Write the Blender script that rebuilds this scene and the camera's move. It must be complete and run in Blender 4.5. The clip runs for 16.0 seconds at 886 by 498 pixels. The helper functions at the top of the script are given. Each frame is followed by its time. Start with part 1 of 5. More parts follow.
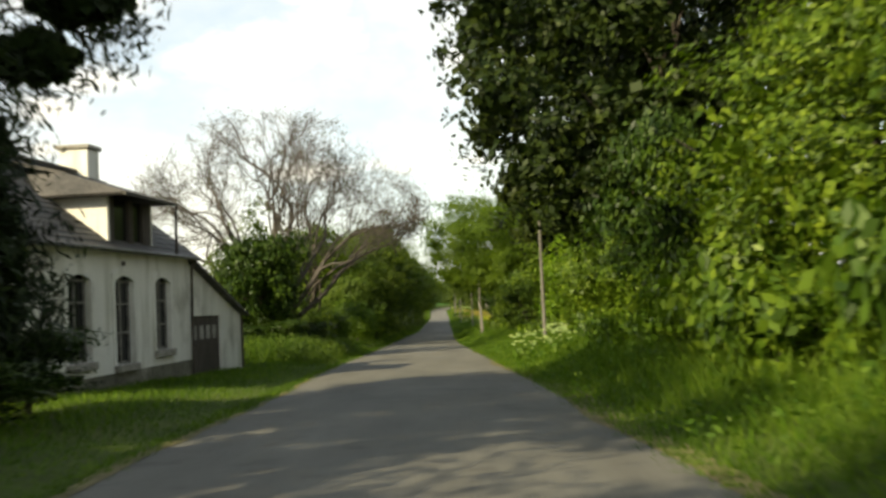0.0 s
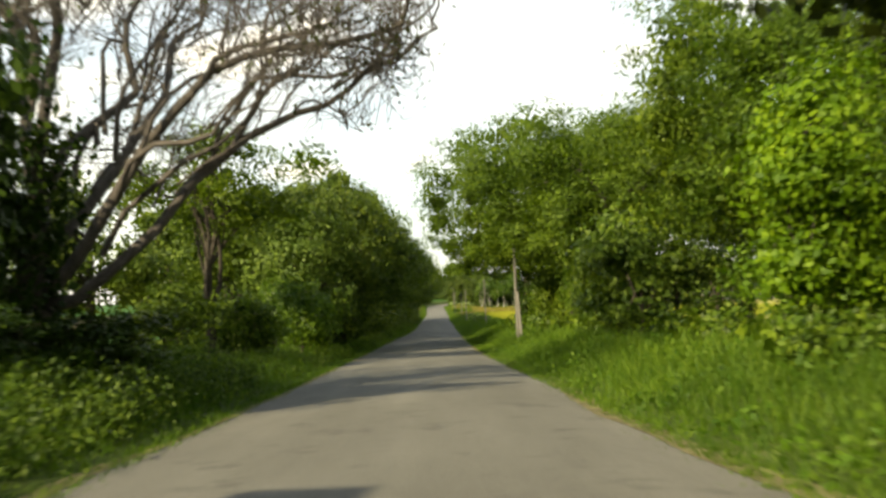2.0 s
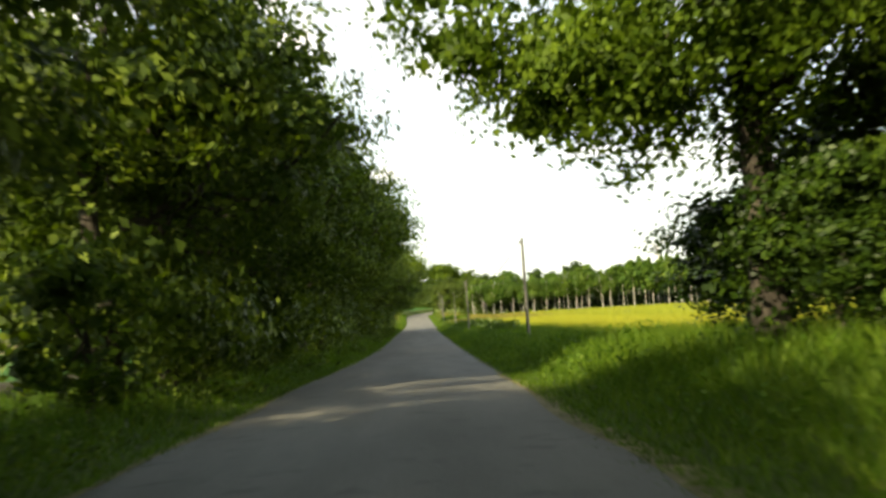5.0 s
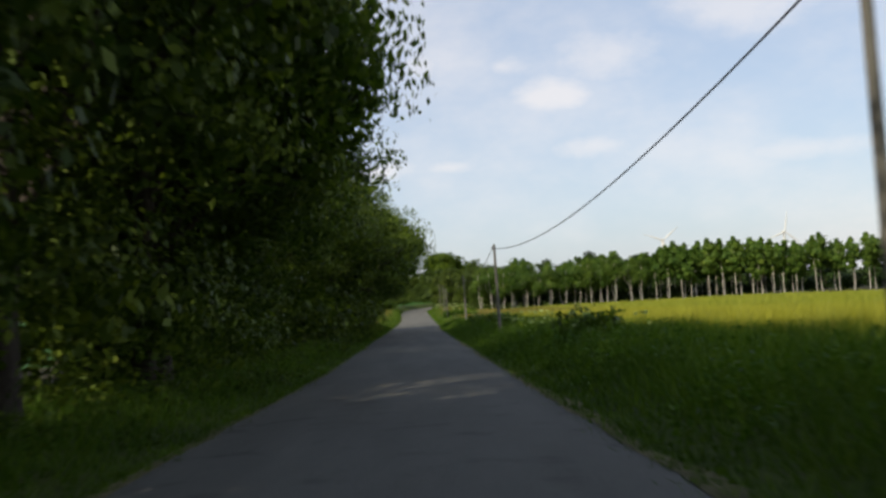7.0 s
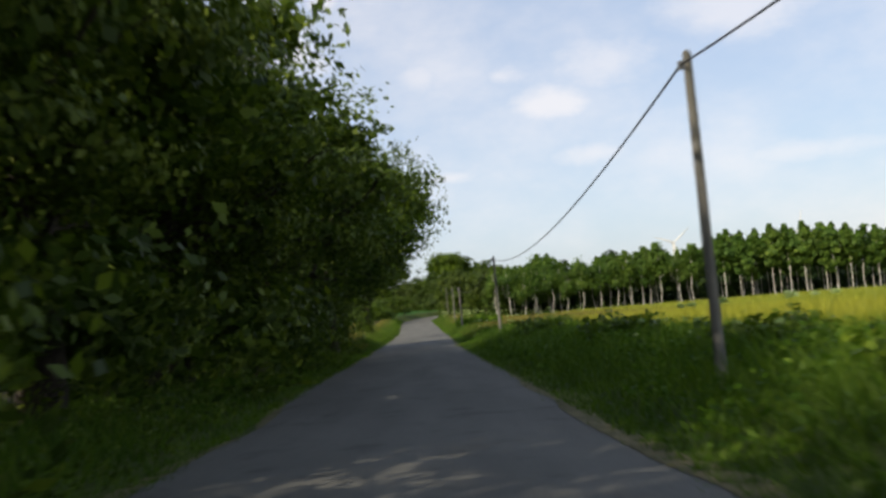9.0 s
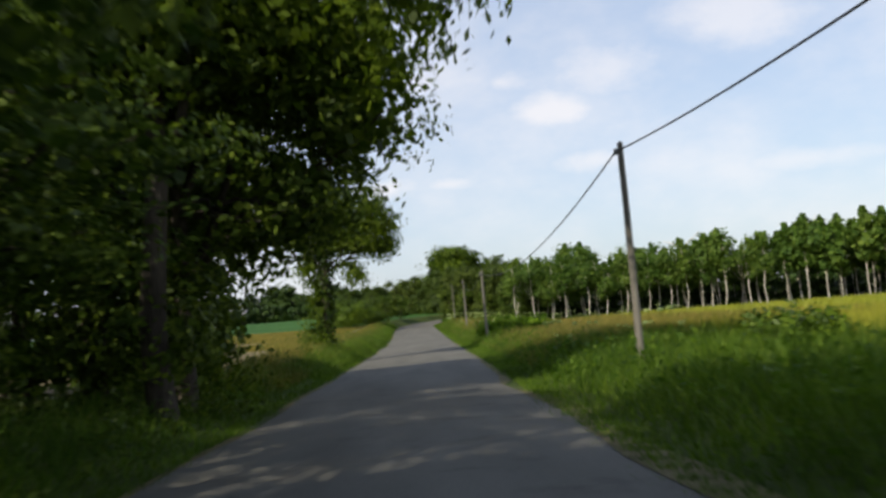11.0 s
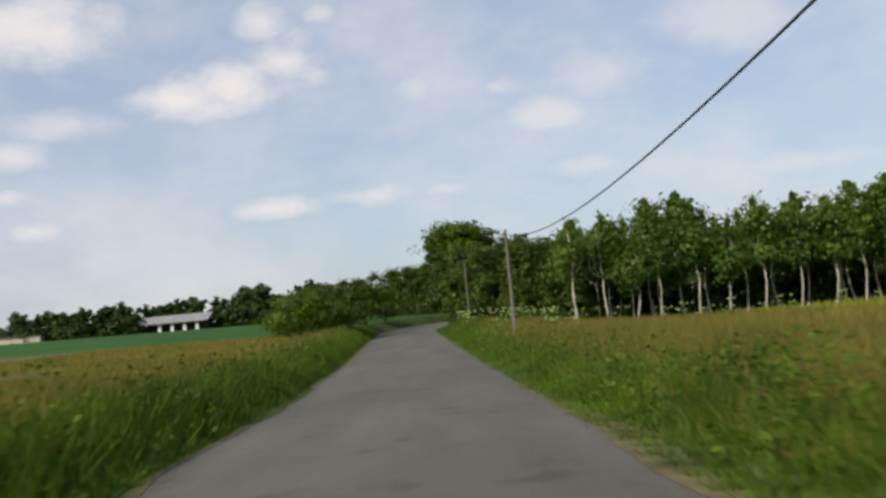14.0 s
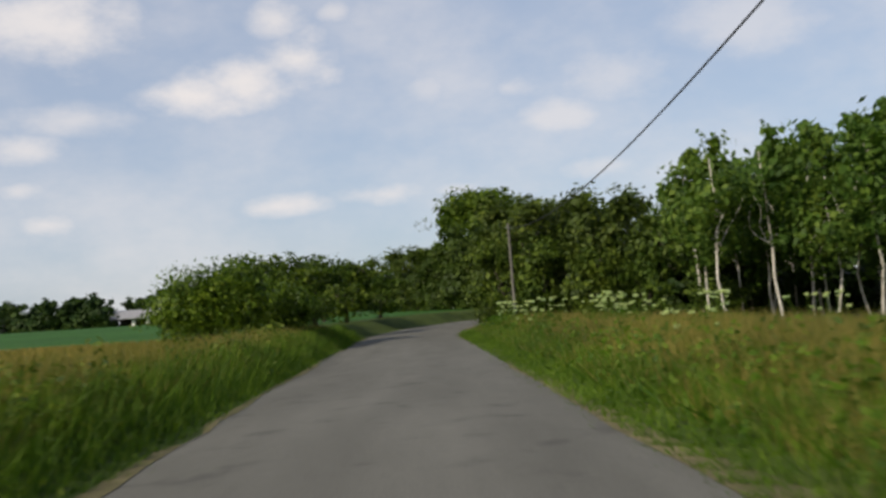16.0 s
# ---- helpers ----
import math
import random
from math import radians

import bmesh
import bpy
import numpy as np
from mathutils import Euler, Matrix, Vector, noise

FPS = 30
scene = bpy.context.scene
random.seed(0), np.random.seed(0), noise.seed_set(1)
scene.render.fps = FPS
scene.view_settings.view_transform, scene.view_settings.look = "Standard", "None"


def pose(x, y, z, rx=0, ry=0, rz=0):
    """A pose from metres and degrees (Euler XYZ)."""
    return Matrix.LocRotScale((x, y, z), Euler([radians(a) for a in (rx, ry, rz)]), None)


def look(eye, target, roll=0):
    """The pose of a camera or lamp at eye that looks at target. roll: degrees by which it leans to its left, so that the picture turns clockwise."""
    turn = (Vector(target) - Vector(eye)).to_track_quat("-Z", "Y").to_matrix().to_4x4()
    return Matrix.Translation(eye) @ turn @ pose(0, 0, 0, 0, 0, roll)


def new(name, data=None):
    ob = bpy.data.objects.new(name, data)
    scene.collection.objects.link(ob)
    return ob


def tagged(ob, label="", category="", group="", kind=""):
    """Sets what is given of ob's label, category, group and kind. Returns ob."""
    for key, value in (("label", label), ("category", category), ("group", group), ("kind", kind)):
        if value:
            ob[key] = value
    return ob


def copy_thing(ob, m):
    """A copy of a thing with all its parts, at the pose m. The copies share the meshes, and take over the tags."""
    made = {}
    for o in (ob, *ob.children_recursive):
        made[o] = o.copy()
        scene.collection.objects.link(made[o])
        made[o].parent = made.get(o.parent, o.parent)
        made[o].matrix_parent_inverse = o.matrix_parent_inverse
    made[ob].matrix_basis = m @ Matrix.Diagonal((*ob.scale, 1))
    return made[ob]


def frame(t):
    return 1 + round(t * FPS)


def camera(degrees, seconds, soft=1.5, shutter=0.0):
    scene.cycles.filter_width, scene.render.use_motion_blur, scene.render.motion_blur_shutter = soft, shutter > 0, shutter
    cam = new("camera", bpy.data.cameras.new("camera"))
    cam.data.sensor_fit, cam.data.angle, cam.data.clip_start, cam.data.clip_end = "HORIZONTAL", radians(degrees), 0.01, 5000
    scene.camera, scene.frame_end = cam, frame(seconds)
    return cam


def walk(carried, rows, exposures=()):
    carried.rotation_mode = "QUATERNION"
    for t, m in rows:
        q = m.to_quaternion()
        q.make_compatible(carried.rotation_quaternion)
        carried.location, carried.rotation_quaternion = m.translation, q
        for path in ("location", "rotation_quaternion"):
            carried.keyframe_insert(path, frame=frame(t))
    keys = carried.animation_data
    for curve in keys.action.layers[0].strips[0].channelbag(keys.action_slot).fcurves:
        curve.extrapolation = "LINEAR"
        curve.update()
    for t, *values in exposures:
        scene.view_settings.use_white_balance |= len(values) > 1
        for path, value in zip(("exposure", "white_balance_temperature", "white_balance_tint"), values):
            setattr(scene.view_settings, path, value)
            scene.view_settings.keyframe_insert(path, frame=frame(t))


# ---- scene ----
cam = camera(45.1, 16.0, soft=2.9, shutter=0.28)
PATH = [
    (0, 0.00, 0.00, 5.39, -0.00, 2.63, 2.57),
    (0.5, -0.22, 9.20, 5.15, 0.13, 2.57, 1.70),
    (1, -0.42, 18.40, 4.91, -0.05, 2.66, 3.04),
    (1.5, -0.62, 27.60, 4.69, -0.10, 2.59, 3.34),
    (2, -0.79, 36.80, 4.45, -0.29, 2.53, 2.72),
    (2.5, -0.92, 46.00, 4.20, -0.75, 2.57, 3.38),
    (3, -1.00, 55.20, 3.95, -0.75, 2.75, 3.98),
    (3.5, -1.04, 64.40, 3.70, -0.76, 2.69, 5.09),
    (4, -1.06, 73.60, 3.45, -0.97, 2.80, 5.63),
    (4.5, -1.03, 82.80, 3.22, -1.27, 3.05, 4.69),
    (5, -1.00, 92.00, 3.06, -1.26, 3.13, 4.07),
    (5.75, -0.96, 105.80, 2.83, -1.33, 3.08, 4.14),
    (6.5, -0.92, 119.60, 2.60, -1.35, 3.07, 4.09),
    (7.5, -0.88, 138.00, 2.31, -1.41, 2.87, 4.12),
    (8, -0.86, 147.20, 2.18, -1.31, 3.15, 4.27),
    (8.5, -0.85, 156.40, 2.08, -1.25, 3.52, 4.38),
    (9, -0.85, 165.60, 1.99, -1.18, 3.55, 5.46),
    (9.75, -0.83, 179.40, 1.89, -1.25, 3.63, 5.33),
    (10.5, -0.81, 193.20, 1.80, -1.25, 3.70, 5.18),
    (11.5, -0.80, 211.60, 1.71, -1.11, 3.98, 4.88),
    (12, -0.78, 220.80, 1.67, -1.25, 3.73, 4.39),
    (12.5, -0.76, 230.00, 1.64, -1.36, 3.80, 4.23),
    (13, -0.72, 239.20, 1.62, -1.37, 3.84, 3.07),
    (13.5, -0.68, 248.40, 1.62, -1.44, 3.94, 4.48),
    (14, -0.65, 257.60, 1.62, -1.39, 4.10, 5.40),
    (14.5, -0.63, 266.80, 1.63, -1.38, 4.35, 4.28),
    (15, -0.63, 276.00, 1.65, -1.17, 4.06, 5.61),
    (15.5, -0.65, 285.20, 1.68, -0.98, 4.27, 5.83),
    (16, -0.68, 294.40, 1.72, -0.92, 4.14, 4.40),
]
EXPOSURES = [(0.0, 0.65, 8000, -1), (1.0, 0.9, 8000, -1), (2.0, 0.88, 8200, -1), (2.5, 0.86, 8200, -1), (3.0, 1.12, 8200, -1), (3.5, 1.2, 8200, -1), (4.0, 1.42, 8300, -1), (4.6, 1.4, 8200, -1), (5.2, 0.85, 8000, -1), (7.3, -0.12, 6500, 8), (9.2, -0.02, 6500, 8), (11.3, 0.0, 6500, 8), (14.0, -0.3, 6500, 8), (16.0, -0.35, 6500, 8)]
walk(cam, [(t, pose(x, y, z, 90 + p, r, w)) for t, x, y, z, w, p, r in PATH], EXPOSURES)

# ---- sky and sun ----
SUN_FROM = Vector((-0.69, -0.72, 0.0)).normalized()
SUN_UP = radians(29.5)


def make_sky():
    world = bpy.data.worlds.new("sky")
    scene.world = world
    world.use_nodes = True
    nt = world.node_tree
    nt.nodes.clear()
    out = nt.nodes.new("ShaderNodeOutputWorld")
    bg = nt.nodes.new("ShaderNodeBackground")
    sky = nt.nodes.new("ShaderNodeTexSky")
    sky.sky_type = "NISHITA"
    sky.sun_disc = False
    sky.sun_elevation = SUN_UP
    sky.sun_rotation = math.atan2(SUN_FROM.x, SUN_FROM.y)
    sky.air_density, sky.dust_density, sky.ozone_density = 1.0, 1.2, 1.5
    tc = nt.nodes.new("ShaderNodeTexCoord")
    sep = nt.nodes.new("ShaderNodeSeparateXYZ")
    nt.links.new(tc.outputs["Generated"], sep.inputs[0])

    def calc(op, a, b=None):
        n = nt.nodes.new("ShaderNodeMath"); n.operation = op
        for k, v in enumerate((a, b)):
            if isinstance(v, bpy.types.NodeSocket):
                nt.links.new(v, n.inputs[k])
            elif v is not None:
                n.inputs[k].default_value = v
        return n.outputs[0]

    def fade(v, a, b):
        n = nt.nodes.new("ShaderNodeMapRange"); n.interpolation_type = "SMOOTHSTEP"
        nt.links.new(v, n.inputs[0]); n.inputs[1].default_value, n.inputs[2].default_value = a, b
        return n.outputs[0]

    az = calc("MULTIPLY", calc("ARCTAN2", sep.outputs[0], sep.outputs[1]), 57.2958)
    el = calc("MULTIPLY", calc("ARCSINE", sep.outputs[2]), 57.2958)
    comb = nt.nodes.new("ShaderNodeCombineXYZ")
    nt.links.new(calc("MULTIPLY", az, 0.6), comb.inputs[0]); nt.links.new(el, comb.inputs[1])

    def noise(scale, detail, rough):
        n = nt.nodes.new("ShaderNodeTexNoise")
        n.inputs["Scale"].default_value, n.inputs["Detail"].default_value, n.inputs["Roughness"].default_value = scale, detail, rough
        nt.links.new(comb.outputs[0], n.inputs["Vector"])
        return n.outputs[0]

    ragged = calc("MULTIPLY", calc("SUBTRACT", noise(0.3, 7, 0.62), 0.5), 2.8)
    # soft cumulus puffs: azimuth, elevation, half width, half height, thickness
    puffs = [(-11.4, 12.9, 2.2, 0.9, 1.0), (-8.5, 13.7, 2.3, 1.1, 0.95), (-5.8, 14.7, 2.0, 1.3, 0.9), (-7.0, 16.6, 1.4, 1.0, 0.8), (-18.8, 16.5, 3.9, 1.8, 0.9), (-17.7, 11.8, 2.9, 0.7, 0.6), (-19.9, 10.3, 1.8, 0.7, 0.75), (-19.3, 6.6, 1.6, 0.6, 0.8), (-20.4, 8.3, 1.4, 0.5, 0.7), (-7.3, 7.0, 2.4, 0.5, 0.85), (-1.6, 7.3, 2.3, 0.5, 0.75), (2.1, 7.3, 1.8, 0.4, 0.55), (8.2, 10.7, 2.1, 0.8, 0.65), (10.4, 7.8, 1.9, 0.6, 0.55), (5.4, 12.4, 1.3, 0.5, 0.55), (1.3, 12.7, 1.2, 0.9, 0.5), (-3.6, 17.0, 0.9, 0.5, 0.6), (11.7, 12.2, 2.9, 1.5, 0.5), (18.0, 14.3, 3.3, 1.4, 0.5), (20.1, 6.6, 4.6, 0.5, 0.42)]
    cover = calc("MULTIPLY", fade(noise(0.11, 7, 0.6), 0.34, 0.80), 0.62)
    for a, e, w, h, s in puffs:
        dx = calc("DIVIDE", calc("SUBTRACT", az, a), w * 1.35)
        dy = calc("DIVIDE", calc("SUBTRACT", el, e), h * 1.35)
        r = calc("SQRT", calc("ADD", calc("MULTIPLY", dx, dx), calc("MULTIPLY", dy, dy)))
        edge = fade(calc("ADD", calc("SUBTRACT", 1.0, r), ragged), -0.4, 1.1)
        # ragged only near the puff itself
        cover = calc("MAXIMUM", cover, calc("MULTIPLY", calc("MULTIPLY", edge, fade(r, 2.6, 0.6)), s))
    mix = nt.nodes.new("ShaderNodeMix"); mix.data_type = "RGBA"
    mix.inputs[7].default_value = (8.7, 8.1, 8.0, 1)
    haze = nt.nodes.new("ShaderNodeMix"); haze.data_type = "RGBA"
    haze.inputs[7].default_value = (5.9, 6.5, 8.3, 1)
    # the haze and the clouds thin out towards the zenith
    low = fade(el, 58, 20)
    nt.links.new(calc("ADD", calc("MULTIPLY", low, 0.42), 0.05), haze.inputs[0])
    nt.links.new(sky.outputs[0], haze.inputs[6])
    nt.links.new(calc("MULTIPLY", cover, low), mix.inputs[0]); nt.links.new(haze.outputs[2], mix.inputs[6])
    nt.links.new(mix.outputs[2], bg.inputs[0])
    bg.inputs[1].default_value = 0.125
    nt.links.new(bg.outputs[0], out.inputs[0])
    sun = bpy.data.lights.new("sun", "SUN")
    sun.energy, sun.angle, sun.color = 4.7, radians(0.6), (1.0, 0.90, 0.74)
    ob = new("sun", sun)
    ob.matrix_world = look((0, 0, 60), Vector((0, 0, 60)) - Vector((SUN_FROM.x * math.cos(SUN_UP), SUN_FROM.y * math.cos(SUN_UP), math.sin(SUN_UP))))


make_sky()

# ---- materials ----


def material(name, rough=0.8, metal=0.0):
    m = bpy.data.materials.new(name)
    m.use_nodes = True
    nt = m.node_tree
    b = nt.nodes["Principled BSDF"]
    b.inputs["Roughness"].default_value, b.inputs["Metallic"].default_value = rough, metal
    b.inputs["Specular IOR Level"].default_value = 0.2
    return m, nt, b


def noise_ramp(nt, stops, scale, detail=4, coords="Object", stretch=(1, 1, 1), rough=0.55):
    tc = nt.nodes.new("ShaderNodeTexCoord")
    mp = nt.nodes.new("ShaderNodeMapping")
    mp.inputs["Scale"].default_value = stretch
    n = nt.nodes.new("ShaderNodeTexNoise")
    n.inputs["Scale"].default_value, n.inputs["Detail"].default_value, n.inputs["Roughness"].default_value = scale, detail, rough
    r = nt.nodes.new("ShaderNodeValToRGB")
    el = r.color_ramp.elements
    while len(el) < len(stops):
        el.new(0.5)
    for e, (p, c) in zip(el, stops):
        e.position, e.color = p, (*c, 1)
    nt.links.new(tc.outputs[coords], mp.inputs[0])
    nt.links.new(mp.outputs[0], n.inputs["Vector"])
    nt.links.new(n.outputs[0], r.inputs[0])
    return r.outputs[0], n.outputs[0]


def blend(nt, a, b, fac=0.5, kind="MIX"):
    mx = nt.nodes.new("ShaderNodeMix")
    mx.data_type, mx.blend_type = "RGBA", kind
    for sock, val in ((mx.inputs[6], a), (mx.inputs[7], b), (mx.inputs[0], fac)):
        if isinstance(val, bpy.types.NodeSocket):
            nt.links.new(val, sock)
        elif isinstance(val, tuple):
            sock.default_value = (*val, 1)
        else:
            sock.default_value = val
    return mx.outputs[2]


def bump(nt, b, height, strength=0.4, distance=0.02):
    bp = nt.nodes.new("ShaderNodeBump")
    bp.inputs["Strength"].default_value, bp.inputs["Distance"].default_value = strength, distance
    nt.links.new(height, bp.inputs["Height"])
    nt.links.new(bp.outputs[0], b.inputs["Normal"])


def surface(name, stops, scale, fine=None, rough=0.85, relief=0.4, depth=0.02, stretch=(1, 1, 1), metal=0.0):
    """A rough surface: broad patches of colour, a finer grain and its relief."""
    m, nt, b = material(name, rough, metal)
    col, _ = noise_ramp(nt, stops, scale, 5, stretch=stretch)
    grain, h = noise_ramp(nt, [(0.3, (0.62, 0.62, 0.62)), (0.7, (1.25, 1.25, 1.25))], fine or scale * 14, 6, stretch=stretch)
    nt.links.new(blend(nt, col, grain, 1.0, "MULTIPLY"), b.inputs["Base Color"])
    bump(nt, b, h, relief, depth)
    return m


def leaf_material(name, dark, mid, light, glow=0.35, rough=0.55):
    """Leaves: colour differs from leaf to leaf and from bough to bough; light passes through."""
    m, nt, b = material(name, rough)
    geo = nt.nodes.new("ShaderNodeNewGeometry")
    r = nt.nodes.new("ShaderNodeValToRGB")
    el = r.color_ramp.elements
    el.new(0.5)
    for e, (p, c) in zip(el, ((0.0, dark), (0.55, mid), (1.0, light))):
        e.position, e.color = p, (*c, 1)
    nt.links.new(geo.outputs["Random Per Island"], r.inputs[0])
    patch, _ = noise_ramp(nt, [(0.35, (0.7, 0.75, 0.7)), (0.65, (1.25, 1.2, 1.0))], 0.45, 3)
    info = nt.nodes.new("ShaderNodeObjectInfo")
    tint = nt.nodes.new("ShaderNodeValToRGB")
    tint.color_ramp.elements[0].color, tint.color_ramp.elements[1].color = (0.85, 0.92, 0.85, 1), (1.15, 1.08, 0.95, 1)
    nt.links.new(info.outputs["Random"], tint.inputs[0])
    col = blend(nt, blend(nt, blend(nt, r.outputs[0], (0.81, 0.97, 0.64), 1.0, "MULTIPLY"), patch, 1.0, "MULTIPLY"), tint.outputs[0], 1.0, "MULTIPLY")
    nt.links.new(col, b.inputs["Base Color"])
    b.inputs["Specular IOR Level"].default_value = 0.18
    tr = nt.nodes.new("ShaderNodeBsdfTranslucent")
    nt.links.new(blend(nt, col, (1.25, 1.35, 0.55), 1.0, "MULTIPLY"), tr.inputs[0])
    mx = nt.nodes.new("ShaderNodeMixShader")
    mx.inputs[0].default_value = glow
    nt.links.new(b.outputs[0], mx.inputs[1]); nt.links.new(tr.outputs[0], mx.inputs[2])
    nt.links.new(mx.outputs[0], nt.nodes["Material Output"].inputs[0])
    return m


LEAF_OAK = leaf_material("oak_leaves", (0.050, 0.074, 0.012), (0.096, 0.130, 0.020), (0.165, 0.198, 0.036), 0.40)
LEAF_HEDGE = leaf_material("hedge_leaves", (0.036, 0.054, 0.013), (0.080, 0.108, 0.024), (0.185, 0.210, 0.056), 0.30)
LEAF_LAUREL = leaf_material("laurel_leaves", (0.042, 0.068, 0.013), (0.104, 0.148, 0.026), (0.205, 0.240, 0.052), 0.32, 0.42)
LEAF_LIME = leaf_material("young_leaves", (0.07, 0.12, 0.013), (0.13, 0.195, 0.018), (0.21, 0.27, 0.034))
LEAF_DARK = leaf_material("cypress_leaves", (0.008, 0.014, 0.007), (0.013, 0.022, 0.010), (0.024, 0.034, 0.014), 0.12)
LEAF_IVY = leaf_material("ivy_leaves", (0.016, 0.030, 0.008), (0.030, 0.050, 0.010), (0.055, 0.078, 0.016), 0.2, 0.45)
# leaf colour with the deep shade of the crown put into it
LEAF_SHADE = leaf_material("shade_dark_leaves", (0.011, 0.018, 0.005), (0.022, 0.031, 0.008), (0.050, 0.058, 0.016), 0.15)
LEAF_COPSE = leaf_material("copse_leaves", (0.036, 0.050, 0.014), (0.072, 0.092, 0.024), (0.130, 0.145, 0.046), 0.25)
# olive leaves made paler than the hedge's to carry sunlight in the colour
LEAF_OLIVE_LIT = leaf_material("olive_lit_leaves", (0.050, 0.072, 0.016), (0.105, 0.130, 0.030), (0.200, 0.215, 0.070), 0.25)
LEAF_POPLAR = leaf_material("poplar_leaves", (0.048, 0.082, 0.026), (0.094, 0.142, 0.040), (0.165, 0.205, 0.064))
LEAF_FAR = leaf_material("far_leaves", (0.026, 0.046, 0.020), (0.043, 0.066, 0.026), (0.065, 0.09, 0.034), 0.2)
BUD_LEAF = leaf_material("wilting_leaves", (0.05, 0.045, 0.03), (0.09, 0.085, 0.05), (0.14, 0.13, 0.07))
GRASS = leaf_material("grass_blades", (0.050, 0.092, 0.013), (0.098, 0.156, 0.024), (0.180, 0.225, 0.056), 0.38)
MEADOW = leaf_material("meadow_blades", (0.110, 0.115, 0.030), (0.225, 0.170, 0.070), (0.38, 0.235, 0.145), 0.35)
BARLEY = leaf_material("barley_ears", (0.24, 0.215, 0.04), (0.33, 0.285, 0.055), (0.42, 0.36, 0.11), 0.3)
PETAL = leaf_material("white_umbels", (0.50, 0.50, 0.42), (0.62, 0.62, 0.54), (0.75, 0.75, 0.68), 0.3)
BARK = surface("bark", [(0.3, (0.032, 0.027, 0.021)), (0.7, (0.085, 0.072, 0.056))], 3, 22, 0.95, 0.9, 0.04, (1, 1, 0.25))
BARK_GREY = surface("grey_bark", [(0.3, (0.075, 0.066, 0.058)), (0.7, (0.14, 0.122, 0.108))], 4, 26, 0.9, 0.5, 0.02)
BARK_WHITE = surface("pale_bark", [(0.3, (0.36, 0.33, 0.27)), (0.6, (0.60, 0.57, 0.49))], 2.5, 18, 0.85, 0.4, 0.02, (1, 1, 0.4))
POLE_WOOD = surface("weathered_pole_wood", [(0.3, (0.115, 0.108, 0.09)), (0.7, (0.235, 0.22, 0.19))], 2.0, 30, 0.9, 0.6, 0.01, (4, 4, 0.15))
TURF = surface("verge_turf", [(0.3, (0.040, 0.062, 0.010)), (0.55, (0.072, 0.102, 0.017)), (0.75, (0.115, 0.13, 0.034))], 0.35, 9, 0.95, 0.8, 0.06)
MEADOW_SOIL = surface("meadow_ground", [(0.3, (0.09, 0.11, 0.03)), (0.7, (0.19, 0.165, 0.07))], 0.25, 7, 0.95, 0.7, 0.06)
STUBBLE = surface("tilled_soil", [(0.3, (0.15, 0.125, 0.058)), (0.7, (0.235, 0.19, 0.092))], 0.3, 6, 0.97, 0.9, 0.08, (1, 0.35, 1))
CROP_GREEN = surface("green_crop", [(0.3, (0.030, 0.100, 0.012)), (0.7, (0.050, 0.145, 0.020))], 0.12, 5, 0.9, 0.8, 0.08)
BARLEY_BED = surface("barley_bed", [(0.3, (0.26, 0.25, 0.05)), (0.7, (0.38, 0.34, 0.08))], 0.15, 8, 0.9, 0.9, 0.08)
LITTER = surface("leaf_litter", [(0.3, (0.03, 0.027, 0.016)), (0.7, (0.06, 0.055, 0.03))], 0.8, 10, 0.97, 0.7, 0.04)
VERGE_GRIT = surface("gritty_road_edge", [(0.3, (0.10, 0.092, 0.040)), (0.7, (0.24, 0.20, 0.10))], 1.4, 22, 0.95, 0.6, 0.02)


def asphalt():
    m, nt, b = material("worn_asphalt", 0.88)
    col, _ = noise_ramp(nt, [(0.25, (0.120, 0.115, 0.098)), (0.5, (0.152, 0.146, 0.125)), (0.75, (0.190, 0.182, 0.157))], 0.55, 5, stretch=(1.6, 0.25, 1))
    grain, h = noise_ramp(nt, [(0.3, (0.55, 0.55, 0.56)), (0.7, (1.4, 1.38, 1.35))], 55, 3)
    spots, _ = noise_ramp(nt, [(0.30, (0.68, 0.68, 0.69)), (0.42, (1, 1, 1))], 1.3, 3)
    c = blend(nt, blend(nt, col, grain, 0.6, "MULTIPLY"), spots, 0.8, "MULTIPLY")
    nt.links.new(c, b.inputs["Base Color"])
    bump(nt, b, h, 0.5, 0.006)
    return m


ASPHALT = asphalt()

# ---- ground shape ----
ROAD_Y = (-80, 0, 20, 40, 60, 80, 100, 120, 140, 160, 180, 200, 220, 240, 260, 280, 294, 345, 362, 420, 700, 2500)
ROAD_Z = (6.1, 3.99, 3.47, 2.96, 2.42, 1.89, 1.52, 1.19, 0.88, 0.64, 0.49, 0.37, 0.27, 0.22, 0.22, 0.26, 0.32, 1.15, 1.68, 3.0, 6.0, 17.0)
LEFT_X = (-3.0, -3.35, -3.75, -4.15, -4.4, -4.6, -4.45, -4.35, -3.9, -3.7, -3.75, -3.85, -3.8, -3.7, -3.6, -3.7, -3.65, -4.3)
RIGHT_X = (2.6, 2.2, 2.05, 1.75, 1.45, 1.15, 0.98, 1.05, 1.12, 1.18, 1.2, 1.1, 1.1, 1.3, 1.35, 1.34, 1.35, 0.9)


def road_height(y):
    return np.interp(y, ROAD_Y, ROAD_Z)


def bend(y):
    """How far the road swings to the right past the last pole."""
    s = np.clip(np.asarray(y, float) - 344, 0, 75)
    return 0.0065 * s * s


def edges(y):
    b = bend(y)
    return np.interp(y, ROAD_Y[:18], LEFT_X) + b, np.interp(y, ROAD_Y[:18], RIGHT_X) + b


